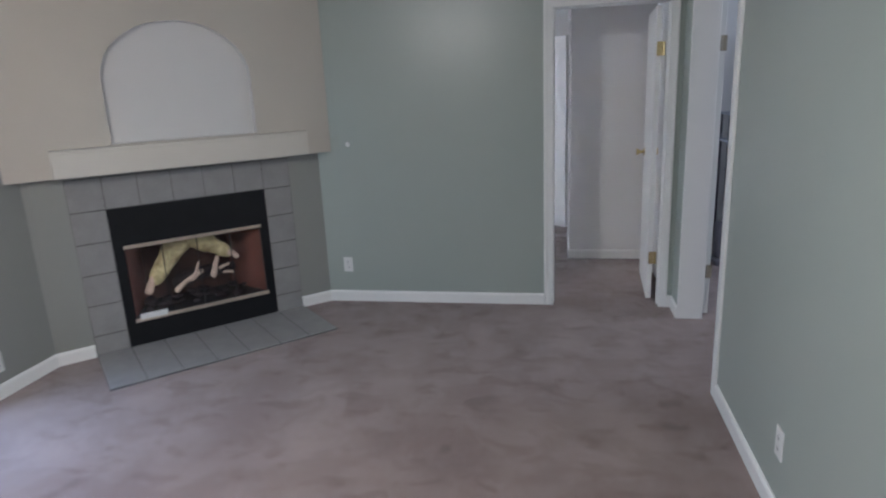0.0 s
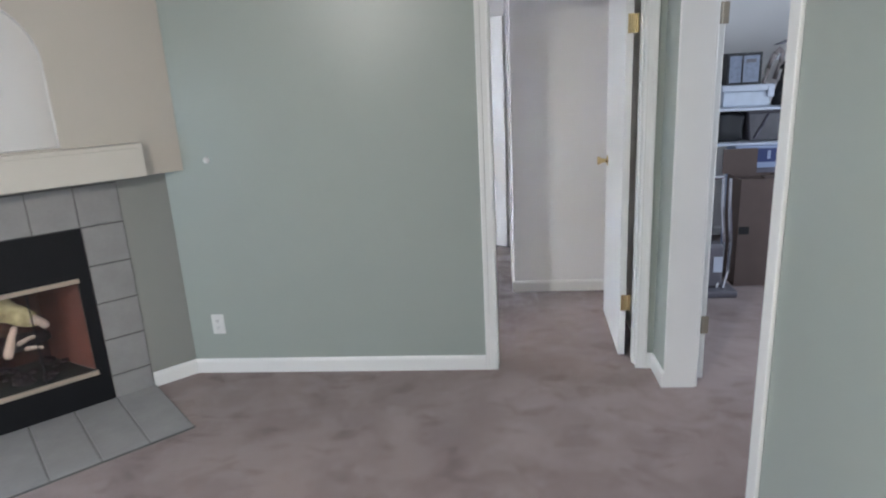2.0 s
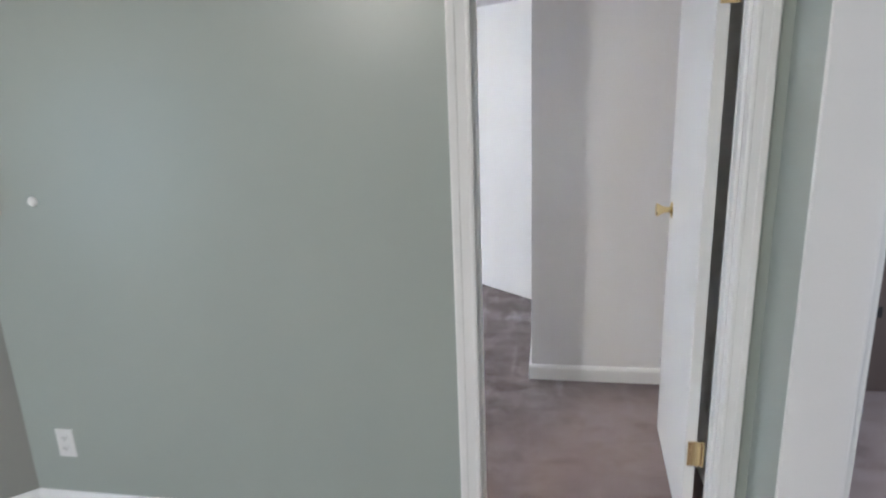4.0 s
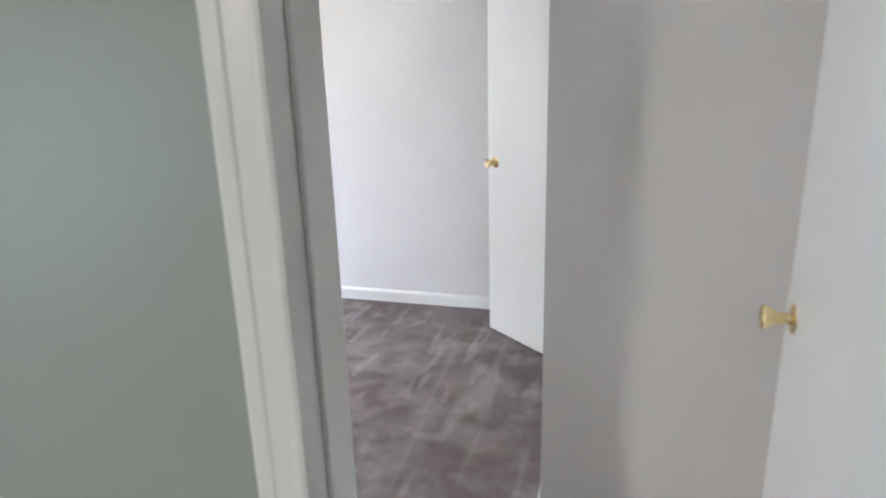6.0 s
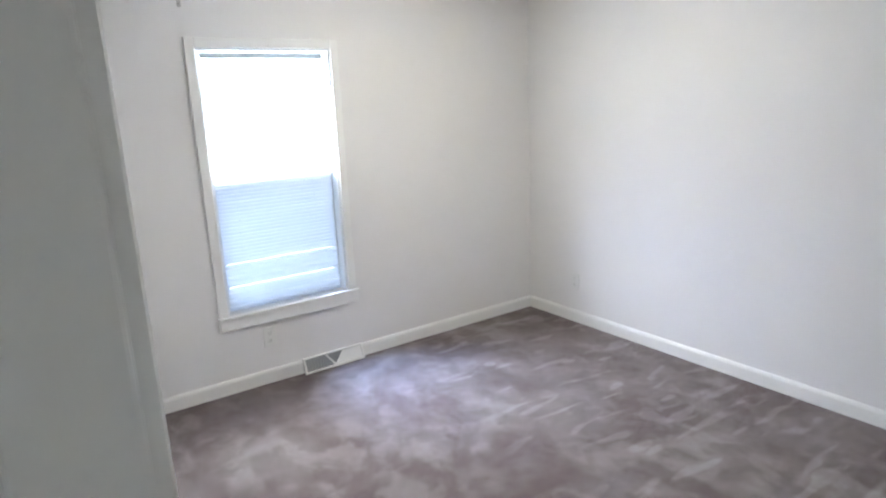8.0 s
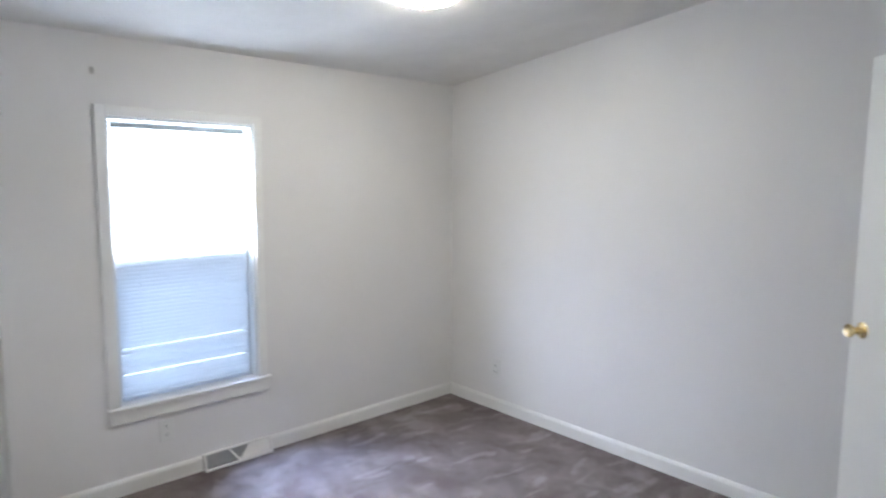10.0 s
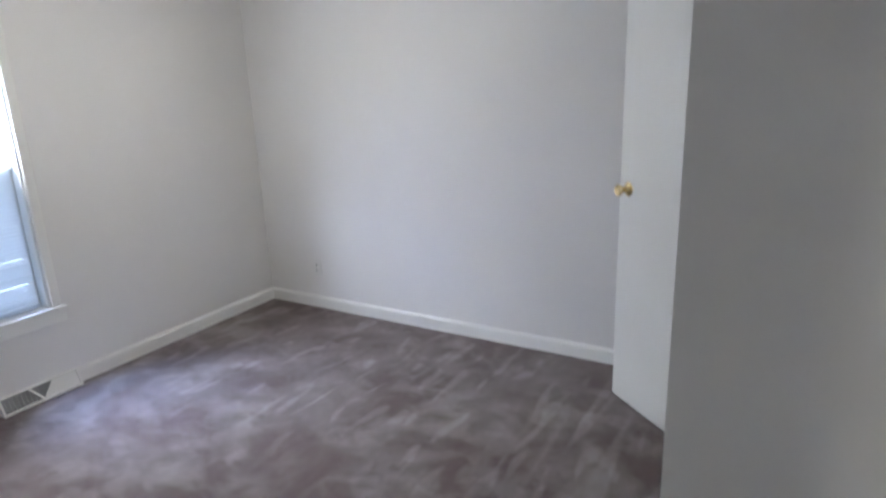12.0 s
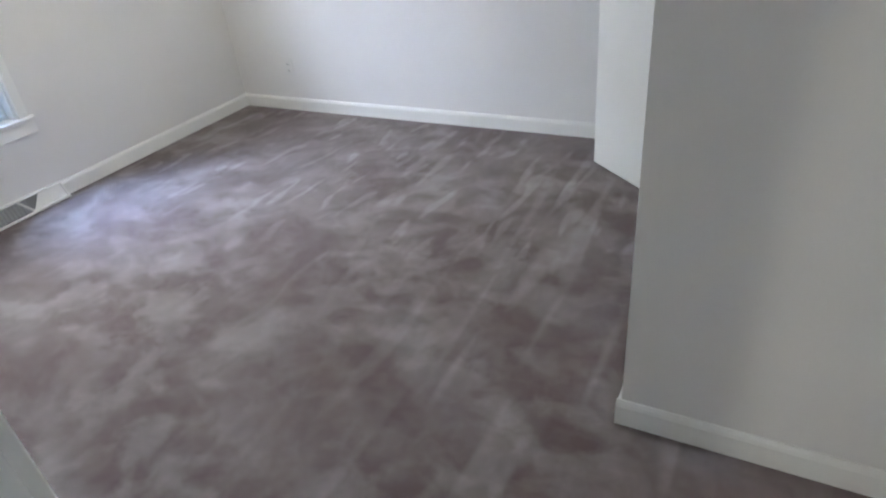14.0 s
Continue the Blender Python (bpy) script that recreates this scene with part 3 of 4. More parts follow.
outlet((-1.556, 0.0, 0.293), (0, -1, 0), "white duplex outlet low on the green wall")
outlet((XR, -2.235, 0.300), (-1, 0, 0), "white duplex outlet low on the long green wall")
outlet((XW, 1.152, 0.278), (1, 0, 0), "white duplex outlet below the bedroom window")
outlet((-2.513, YF, 0.290), (0, -1, 0), "white duplex outlet low on the bedroom wall")
outlet((XL, -1.715, 0.205), (1, 0, 0), "white duplex outlet low on the outer wall")

# plain round white wall cap, filed under button
cap = empty("round_wall_cap", "small round white cap on the green wall", "button")
bm = bmesh.new()
lathe(bm, (-1.483, 0.0, 1.207), (0, -1, 0), [(0.017, 0.0), (0.0175, 0.004), (0.014, 0.009), (0.006, 0.012)], n=20)
part("disc", bm, M_PLASTIC, cap)
hook = empty("wall_hook", "small dark curtain hook above the window", "hook")
bm = bmesh.new()
cyl(bm, (XW, 0.893, 2.060), (XW + 0.020, 0.893, 2.062), 0.005, n=10)
box(bm, XW, XW + 0.003, 0.884, 0.902, 2.045, 2.075, bevel=0.001)
part("plate", bm, mat("grey_steel", (0.50, 0.49, 0.48), rough=0.4, metal=0.8, bump=0.0), hook)

reg = empty("wall_register", "white metal baseboard air register with an open damper", "register")
RY0, RY1, RH, RD = 1.332, 1.724, 0.088, 0.050
t = 0.011
for d in ((XW, XW + RD, RY0, RY0 + t, 0.0, RH), (XW, XW + RD, RY1 - t, RY1, 0.0, RH)):
    bm = bmesh.new()
    vs = box(bm, *d)
    for v in vs:
        if v.co.z > 0.05 and v.co.x > XW + 0.01:
            v.co.x = XW + 0.014
    part("end_cap", bm, M_TRIM, reg)
simple_box("top_rail", (XW, XW + 0.015, RY0 + t, RY1 - t, RH - 0.010, RH), M_TRIM, reg, bevel=0.002)
simple_box("bottom_rail", (XW + RD - 0.012, XW + RD, RY0 + t, RY1 - t, 0.0, 0.012), M_TRIM, reg, bevel=0.002)
simple_box("backing", (XW + 0.001, XW + 0.004, RY0 + t, RY1 - t, 0.0, RH - 0.010), mat("register_grey", (0.42, 0.43, 0.44), rough=0.5, var=0.1, bump=0.0), reg)


def slanted(bm, ya0, ya1, yb0, yb1, inset):
    """A strip on the sloping face, from the bottom edge (ya) to the top edge (yb)."""
    p = [(XW + RD - 0.006 - inset, ya0, 0.010), (XW + RD - 0.006 - inset, ya1, 0.010), (XW + 0.013 - inset * 0.4, yb1, RH - 0.008), (XW + 0.013 - inset * 0.4, yb0, RH - 0.008)]
    q = [(x - 0.004, y, z - 0.002) for x, y, z in p]
    vs = [bm.verts.new(c) for c in p + q]
    for f in ((0, 1, 2, 3), (7, 6, 5, 4), (0, 4, 5, 1), (1, 5, 6, 2), (2, 6, 7, 3), (3, 7, 4, 0)):
        bm.faces.new([vs[i] for i in f])


for ya0, yb0 in ((1.522, 1.470), (1.522, 1.590)):
    bm = bmesh.new()
    slanted(bm, ya0, ya0 + 0.013, yb0, yb0 + 0.013, 0.0)
    part("brace", bm, M_TRIM, reg)
bm = bmesh.new()
slanted(bm, 1.536, RY1 - t, 1.600, RY1 - t, 0.006)
part("damper", bm, M_TRIM, reg)
for k in range(9):
    bm = bmesh.new()
    y = RY0 + 0.024 + k * 0.0195
    slanted(bm, y, y + 0.003, y, y + 0.003, 0.008)
    part("louvre", bm, mat("louvre_grey", (0.5, 0.51, 0.52), rough=0.5, bump=0.0) if k == 0 else bpy.data.materials["louvre_grey"], reg)


# ---- ceiling lamps ----
def dome_light(x, y, r, label, watts, depth=0.044, color=(1.0, 0.955, 0.88)):
    ob = empty("ceiling_light", label, "ceiling light", "ceiling lights")
    z = ceil_z(x)
    bm = bmesh.new()
    lathe(bm, (x, y, z + 0.012), (0, 0, -1), [(r * 0.98, 0.0), (r * 1.02, 0.010), (r * 1.0, 0.020)], n=36)
    part("base_plate", bm, M_BRASS, ob)
    bm = bmesh.new()
    prof = [(r * math.cos(a), 0.012 + depth * math.sin(a)) for a in [radians(k) for k in range(0, 90, 9)]]
    lathe(bm, (x, y, z + 0.004), (0, 0, -1), prof + [(0.008, 0.0125 + depth)], n=36)
    part("shade", bm, glow("lamp_glass_warm", color, watts), ob, "lit frosted glass dome")
    bm = bmesh.new()
    lathe(bm, (x, y, z - 0.006 - depth), (0, 0, -1), [(0.010, 0.0), (0.012, 0.008), (0.008, 0.016), (0.004, 0.022)], n=14)
    part("finial", bm, M_BRASS, ob)
    return ob


dome_light(-1.82, 1.905, 0.16, "lit frosted glass dome light on the bedroom ceiling", 42.0, 0.040, (1.0, 0.965, 0.855))
dome_light(-1.30, -4.05, 0.17, "lit frosted glass dome light on the living room ceiling", 146.0, 0.13, (1.0, 0.955, 0.875))


# ---- corner fireplace ----
FS0, FS1, FZ0, FZ1 = -2.660, -1.655, 0.014, 0.935     # firebox opening
TS0, TS1, TZ = -2.860, -1.457, 1.140                  # tiled surround
CH = DG - 0.073                                       # face of the chimney breast
SL, SR = -3.077, -1.2148                              # ends of the corner wall

bm = bmesh.new()
for d in ((SL, FS0, 0, FZ1), (FS1, SR - 0.002, 0, FZ1), (SL, FS0, FZ1, 1.17), (FS1, SR - 0.002, FZ1, 1.17), (FS0, FS1, FZ1, 1.17)):
    box(bm, d[0], d[1], DG, DG + 0.07, d[2], d[3])
bmesh.ops.remove_doubles(bm, verts=bm.verts[:], dist=1e-5)
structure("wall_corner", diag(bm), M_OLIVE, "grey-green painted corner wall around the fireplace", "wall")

# chimney breast with an arched niche
A0, A1, AZ0, AZ1, AZ2 = -2.570, -1.676, 1.335, 1.715, 2.055
BL, BR = SL - 0.073, SR + 0.073 - 0.002
arch = [((A0 + A1) / 2 - (A1 - A0) / 2 * math.cos(math.pi * i / 28), AZ1 + (AZ2 - AZ1) * math.sin(math.pi * i / 28)) for i in range(29)]


def top_z(s, yl):
    return ceil_z((s - yl) / S2) + 0.004


bm = bmesh.new()
ZB = 1.160


def quad(bm, pts, y):
    bm.faces.new([bm.verts.new((s, y, z)) for s, z in pts])


quad(bm, [(BL, ZB), (A0, ZB), (A0, top_z(A0, CH)), (BL, top_z(BL, CH))], CH)
quad(bm, [(A1, ZB), (BR, ZB), (BR, top_z(BR, CH)), (A1, top_z(A1, CH))], CH)
quad(bm, [(A0, ZB), (A1, ZB), (A1, AZ0), (A0, AZ0)], CH)
for (s0, z0), (s1, z1) in zip(arch, arch[1:]):
    quad(bm, [(s0, z0), (s1, z1), (s1, top_z(s1, CH)), (s0, top_z(s0, CH))], CH)
bm.faces.new([bm.verts.new(p) for p in ((BL, CH, ZB), (BL, DG + 0.07, ZB), (BR, DG + 0.07, ZB), (BR, CH, ZB))])
bmesh.ops.remove_doubles(bm, verts=bm.verts[:], dist=1e-4)
breast = structure("wall_chimney_breast", diag(bm), M_BEIGE, "beige painted chimney breast with an arched niche", "wall")
bm = bmesh.new()
ND = CH + 0.062
ring = [(A0, AZ0)] + arch + [(A1, AZ0)]
for (s0, z0), (s1, z1) in zip(ring, ring[1:] + ring[:1]):
    bm.faces.new([bm.verts.new(p) for p in ((s0, CH, z0), (s1, CH, z1), (s1, ND, z1), (s0, ND, z0))])
bm.faces.new([bm.verts.new((s, ND, z)) for s, z in ring])
bmesh.ops.remove_doubles(bm, verts=bm.verts[:], dist=1e-4)
part("niche", diag(bm), M_NICHE, breast, "white painted arched niche")

mantel = empty("mantel_shelf", "beige painted box mantel shelf above the fireplace", "mantel")
M_MANTEL = wall_paint("paint_mantel_cream", (0.605, 0.565, 0.495), 0.5)
MS0, MS1, MY0, MY1 = -2.905, -1.345, DG - 0.152, CH - 0.001
for nm, d in (("top_board", (MS0 - 0.001, MS1 + 0.001, MY0 - 0.001, MY1, 1.306, 1.326)), ("front_board", (MS0, MS1, MY0, MY0 + 0.018, 1.165, 1.3055)),
              ("end_board", (MS0, MS0 + 0.018, MY0 + 0.0185, MY1, 1.165, 1.3055)), ("end_board", (MS1 - 0.018, MS1, MY0 + 0.0185, MY1, 1.165, 1.3055)),
              ("bottom_board", (MS0 + 0.0185, MS1 - 0.0185, MY0 + 0.0185, MY1, 1.167, 1.183))):
    bm = bmesh.new()
    box(bm, *d, bevel=0.002)
    part(nm, diag(bm), M_MANTEL, mantel)

# tiles
bm = bmesh.new()
for d in ((TS0, FS0, DG - 0.004, DG, 0.0, TZ), (FS1, TS1, DG - 0.004, DG, 0.0, TZ), (FS0, FS1, DG - 0.004, DG, FZ1, TZ)):
    box(bm, *d)
surround = structure("tile_surround", diag(bm), M_GROUT, "grey ceramic tile surround with dark joints", "tiles")
HD = 0.603
bm = bmesh.new()
box(bm, TS0, TS1 + 0.008, DG - HD, DG, 0.0, 0.008)
hearth = structure("hearth", diag(bm), M_GROUT, "flush hearth of grey ceramic tiles", "hearth")


def tile_mesh(w, h, d):
    bm = bmesh.new()
    box(bm, 0, w, -d, 0, 0, h, bevel=0.003, seg=1)
    return to_mesh("tile", bm, M_TILE)


tile_cache = {}


def tile(parent, s, z, w, h, flat=False, y=0.0):
    g, gs = (0.003, 0.0027) if flat else (0.003, 0.0020)
    key = (round(w, 3), round(h, 3))
    if key not in tile_cache:
        tile_cache[key] = tile_mesh(w - 2 * gs, h - 2 * g, 0.007)
    o = new("tile", tile_cache[key])
    o.parent = parent
    if flat:
        local = Matrix.Translation((s + gs, y + g, 0.0065 + random.uniform(-0.0005, 0.0005))) @ Matrix(((1, 0, 0, 0), (0, 0, 1, 0), (0, -1, 0, 0), (0, 0, 0, 1)))
    else:
        local = Matrix.Translation((s + gs, DG - 0.003 + random.uniform(-0.0006, 0.0006), z + g)) @ pose(0, 0, 0, random.uniform(-0.2, 0.2), 0, random.uniform(-0.2, 0.2))
    o.matrix_basis = R45 @ local
    return o


levels = [0.0, 0.137, 0.337, 0.537, 0.737, 0.937]
for s in (TS0, FS1):
    w = 0.2 if s == TS0 else TS1 - FS1
    for z0, z1 in zip(levels, levels[1:]):
        tile(surround, s, z0, w, z1 - z0)
    tile(surround, s, 0.937, w, TZ - 0.937)
for k in range(5):
    tile(surround, FS0 + k * 0.201, 0.937, 0.201, TZ - 0.937)
for k in range(7):
    tile(hearth, TS0 + k * 0.2014, 0, 0.2014, HD, True, DG - HD)

# firebox
fire = empty("fireplace", "black metal fireplace insert with brass-trimmed glass doors and gas logs", "fireplace")
GS0, GS1, GZ0, GZ1 = -2.598, -1.715, 0.190, 0.677
FY = DG - 0.012
bm = bmesh.new()
for d in ((FS0, GS0, FY, FY + 0.03, FZ0, FZ1), (GS1, FS1, FY, FY + 0.03, FZ0, FZ1), (GS0, GS1, FY, FY + 0.03, GZ1, FZ1), (GS0, GS1, FY, FY + 0.03, FZ0, GZ0)):
    box(bm, *d)
part("face_frame", diag(bm), M_BLACK, fire, "matt black metal face")
M_SATIN = mat("satin_brass_trim", (0.62, 0.52, 0.42), rough=0.35, metal=0.7, var=0.08, scale=20, bump=0.0)
for z0, z1 in ((GZ1 - 0.006, GZ1 + 0.016), (GZ0 - 0.016, GZ0 + 0.008)):
    bm = bmesh.new()
    box(bm, GS0 - 0.006, GS1 + 0.006, FY - 0.014, FY + 0.002, z0, z1, bevel=0.003)
    part("trim_bar", diag(bm), M_SATIN, fire, "satin brass trim bar")
M_BRICK = mat("refractory_red_brick", (0.135, 0.045, 0.030), rough=0.9, var=0.35, scale=7, fine=90, bump=0.5)
IY = FY + 0.40
# back panel in a darker colour than the side panels
M_FIREBACK = mat("dark_refractory_panel", (0.060, 0.026, 0.018), rough=0.95, var=0.5, scale=6, fine=90, bump=0.5)
for (sa, yaa), (sb, ybb), material, nm, label in (
    ((GS0, FY + 0.03), (GS0 + 0.14, IY), M_BRICK, "side_panel", "reddish refractory side panel"),
    ((GS1 - 0.14, IY), (GS1, FY + 0.03), M_BRICK, "side_panel", "reddish refractory side panel"),
    ((GS0 + 0.14, IY), (GS1 - 0.14, IY), M_FIREBACK, "back_panel", "dark refractory back panel"),
):
    bm = bmesh.new()
    bm.faces.new([bm.verts.new(p) for p in ((sa, yaa, GZ0), (sb, ybb, GZ0), (sb, ybb, GZ1), (sa, yaa, GZ1))])
    part(nm, diag(bm), material, fire, label)
for z, nm in ((GZ0, "fire_floor"), (GZ1, "fire_roof")):
    bm = bmesh.new()
    bm.faces.new([bm.verts.new(p) for p in ((GS0, FY + 0.02, z), (GS1, FY + 0.02, z), (GS1 - 0.14, IY, z), (GS0 + 0.14, IY, z))])
    part(nm, diag(bm), M_BLACK, fire)
M_LOG = mat("ceramic_log_yellow", (0.50, 0.38, 0.15), rough=0.85, var=0.6, scale=14, fine=60, bump=0.8, color2=(0.82, 0.72, 0.40))
M_LOG2 = mat("ceramic_log_pale", (0.60, 0.47, 0.38), rough=0.85, var=0.3, scale=14, fine=60, bump=0.6)
M_ASH = mat("ember_bed_dark", (0.018, 0.011, 0.012), rough=1.0, var=0.5, scale=25, fine=90, bump=1.0, dist=0.01)


def log(p0, p1, r, material, label, taper=0.35):
    """A bent, tapered, knotty gas log."""
    bm = bmesh.new()
    p0, p1 = Vector(p0), Vector(p1)
    d = p1 - p0
    q = d.to_track_quat("Z", "Y").to_matrix()
    rings = []
    nseg, nr = 12, 14
    for i in range(nseg + 1):
        f = i / nseg
        c = p0 + d * f + Vector((0, 0, 0.18 * d.length * f * (1 - f)))
        rr = r * (1.0 - taper * f) * (0.55 if i in (0, nseg) else 1.0)
        ring_v = []
        for k in range(nr):
            a = 2 * math.pi * k / nr
            w = rr * (1 + 0.22 * noise.noise(Vector((math.cos(a) * 1.5, math.sin(a) * 1.5, f * 6 + r * 40))))
            ring_v.append(bm.verts.new(c + q @ Vector((w * math.cos(a), w * math.sin(a), 0))))
        rings.append(ring_v)
    for a, b in zip(rings, rings[1:]):
        for k in range(nr):
            bm.faces.new((a[k], a[(k + 1) % nr], b[(k + 1) % nr], b[k]))
    bm.faces.new(list(reversed(rings[0])))
    bm.faces.new(rings[-1])
    part("log", diag(bm), material, fire, label, smooth=True)


LY = FY + 0.17
log((-2.215, LY + 0.02, 0.650), (-2.445, LY - 0.05, 0.375), 0.088, M_LOG, "yellow ceramic log", 0.50)
log((-2.165, LY + 0.02, 0.652), (-1.905, LY - 0.03, 0.480), 0.088, M_LOG, "yellow ceramic log", 0.60)
log((-2.495, LY - 0.08, 0.320), (-2.430, LY - 0.05, 0.440), 0.028, M_LOG2, "pale scorched ceramic log")
log((-1.935, LY - 0.05, 0.515), (-1.865, LY - 0.05, 0.455), 0.026, M_LOG2, "pale scorched ceramic log")
for p0, p1, r in (((-2.320, LY - 0.08, 0.300), (-2.200, LY - 0.05, 0.370), 0.020), ((-2.215, LY - 0.06, 0.355), (-2.110, LY - 0.02, 0.400), 0.022),
                  ((-2.180, LY - 0.05, 0.370), (-2.130, LY - 0.03, 0.470), 0.012), ((-2.060, LY - 0.08, 0.350), (-2.000, LY - 0.02, 0.485), 0.022),
                  ((-2.010, LY - 0.06, 0.400), (-1.930, LY - 0.05, 0.420), 0.013), ((-1.985, LY - 0.06, 0.370), (-1.905, LY - 0.05, 0.350), 0.012)):
    log(p0, p1, r, M_LOG2, "pale scorched ceramic log")
log((-2.300, LY + 0.11, 0.300), (-1.850, LY + 0.11, 0.360), 0.055, M_ASH, "dark charred ceramic log")
bm = bmesh.new()
for i in range(44):
    bmesh.ops.create_icosphere(bm, subdivisions=1, radius=random.uniform(0.014, 0.032), matrix=Matrix.Translation((random.uniform(-2.50, -1.80), LY + random.uniform(-0.1, 0.12), GZ0 + random.uniform(0.0, 0.05))) @ Matrix.Diagonal((1.4, 1, 0.8, 1)))
tagged(part("ember_bed", diag(bm), M_ASH, fire, "dark ember bed"), kind="stuff")
bm = bmesh.new()
box(bm, -2.575, -2.405, FY - 0.016, FY + 0.010, GZ0 - 0.002, GZ0 + 0.032, bevel=0.003)
part("control_flap", diag(bm), M_PLASTIC, fire, "pale control flap at the foot of the glass")
M_SMOKE = glass("smoked_glass", (0.90, 0.88, 0.86), 0.03)
pw = (GS1 - GS0) / 4
for k in range(4):
    s0 = GS0 + k * pw
    bm = bmesh.new()
    box(bm, s0 + 0.004, s0 + pw - 0.004, FY + 0.004, FY + 0.008, GZ0 + 0.004, GZ1 - 0.004)
    pane = part("glass_door", diag(bm), M_SMOKE, fire, "smoked glass door panel")
    pane.visible_shadow = False
    if k:
        bm = bmesh.new()
        box(bm, s0 - 0.003, s0 + 0.003, FY - 0.001, FY + 0.012, GZ0, GZ1)
        part("door_stile", diag(bm), M_BLACK, fire)


# ---- store room clutter ----
M_KRAFT = mat("cardboard_brown", (0.112, 0.080, 0.069), rough=0.85, var=0.08, scale=8, fine=200, bump=0.1)
M_BLUE = mat("print_blue", (0.025, 0.042, 0.14), rough=0.4, var=0.15, scale=6, bump=0.0)
M_SKYB = mat("print_sky_blue", (0.09, 0.22, 0.48), rough=0.4, var=0.2, scale=7, bump=0.0)
M_PRINTW = mat("print_white", (0.54, 0.58, 0.66), rough=0.4, var=0.05, scale=6, bump=0.0)
M_PRINTG = mat("print_grey_mauve", (0.105, 0.10, 0.13), rough=0.4, var=0.2, scale=9, bump=0.0)
M_PRINTM = mat("print_soft_grey", (0.17, 0.175, 0.21), rough=0.5, var=0.15, scale=9, bump=0.0)
M_PRINTE = mat("print_blue_white", (0.30, 0.36, 0.52), rough=0.4, var=0.08, scale=9, bump=0.0)
M_HAZEB = mat("print_hazy_blue", (0.30, 0.42, 0.60), rough=0.4, var=0.2, scale=12, bump=0.0)
M_PRINTY = mat("print_yellow", (0.62, 0.55, 0.12), rough=0.45, var=0.1, bump=0.0)
M_BLK = mat("black_card", (0.011, 0.011, 0.013), rough=0.6, var=0.2, bump=0.0)
M_STEEL = mat("chromed_steel", (0.62, 0.63, 0.68), rough=0.25, metal=1.0, var=0.05, bump=0.0)
M_PINK = mat("pink_fabric", (0.52, 0.20, 0.22), rough=0.9, var=0.15, scale=14, fine=220, bump=0.4)
M_BAG = mat("lilac_plastic", (0.30, 0.32, 0.54), rough=0.35, var=0.15, scale=12, fine=60, bump=0.3)
M_GREY = mat("grey_plastic", (0.135, 0.128, 0.145), rough=0.5, var=0.15, bump=0.0)
M_CLEAR = mat("frosted_plastic", (0.55, 0.60, 0.68), rough=0.3, var=0.1, scale=10, bump=0.0)


def thing_box(name, label, category, dims, material, bevel=0.003):
    ob = empty(name, label, category)
    simple_box("body", dims, material, ob, bevel=bevel)
    return ob


def panel(parent, name, x0, x1, y, z0, z1, material, label=""):
    """A printed panel laid on a box's front."""
    return simple_box(name, (x0, x1, y - 0.002, y, z0, z1), material, parent, label)


# tall carton with its flaps up and a hand hole
carton = empty("cardboard_box", "tall brown cardboard box with an open flap", "box")
bm = bmesh.new()
rings = []
for x0, x1, y0, y1, z in ((1.70, 2.005, 1.270, 1.540, 0.0), (1.70, 2.005, 1.270, 1.540, 0.775), (1.705, 2.0, 1.275, 1.535, 0.775), (1.705, 2.0, 1.275, 1.535, 0.006)):
    rings.append([bm.verts.new((x, y, z)) for x, y in ((x0, y0), (x1, y0), (x1, y1), (x0, y1))])
for ra, rb in zip(rings, rings[1:]):
    for k in range(4):
        bm.faces.new((ra[k], ra[(k + 1) % 4], rb[(k + 1) % 4], rb[k]))
bm.faces.new(rings[0])
bm.faces.new(rings[-1])
part("body", bm, M_KRAFT, carton)
bm = bmesh.new()
vs = box(bm, 1.66, 1.90, 1.535, 1.541, 0.775, 0.955)
part("flap", bm, M_KRAFT, carton)
bm = bmesh.new()
vs = box(bm, 1.88, 2.00, 1.275, 1.40, 0.776, 0.781)
for v in vs:
    v.co.z -= 0.25 * (1.40 - v.co.y) * 0.4
part("flap", bm, M_KRAFT, carton)
# no hole is cut: a dark panel paints its shade on the front
panel(carton, "hand_hole_patch", 1.705, 1.775, 1.270, 0.385, 0.440, M_HOLE_SHADE, "dark panel painted as the shade inside a hand hole")

# blue and white printed carton
tv = thing_box("printed_box", "large blue and white printed carton with a landscape picture", "box", (1.76, 2.36, 1.58, 1.76, 0.0, 0.964), M_PRINTE)
panel(tv, "blue_band", 1.775, 2.345, 1.58, 0.845, 0.945, M_BLUE, "dark blue printed band")
panel(tv, "badge", 2.240, 2.322, 1.578, 0.862, 0.935, M_PRINTE)
panel(tv, "badge_screen", 2.253, 2.309, 1.576, 0.876, 0.921, M_BLUE)
panel(tv, "grey_band", 1.775, 2.345, 1.58, 0.690, 0.805, M_PRINTG)
panel(tv, "yellow_label", 2.215, 2.320, 1.578, 0.725, 0.785, M_PRINTY)
panel(tv, "label_print", 2.225, 2.310, 1.576, 0.745, 0.765, M_GREY)
for x, z0, z1 in ((1.84, 0.872, 0.902), (1.87, 0.880, 0.925), (1.985, 0.868, 0.928), (2.055, 0.880, 0.905), (2.10, 0.885, 0.915), (2.13, 0.872, 0.895), (2.17, 0.885, 0.910), (2.12, 0.752, 0.780)):
    panel(tv, "print_mark", x, x + 0.022, 1.578, z0, z1, M_PRINTE)
panel(tv, "picture_sky", 1.80, 2.335, 1.58, 0.520, 0.680, M_SKYB, "printed blue sky")
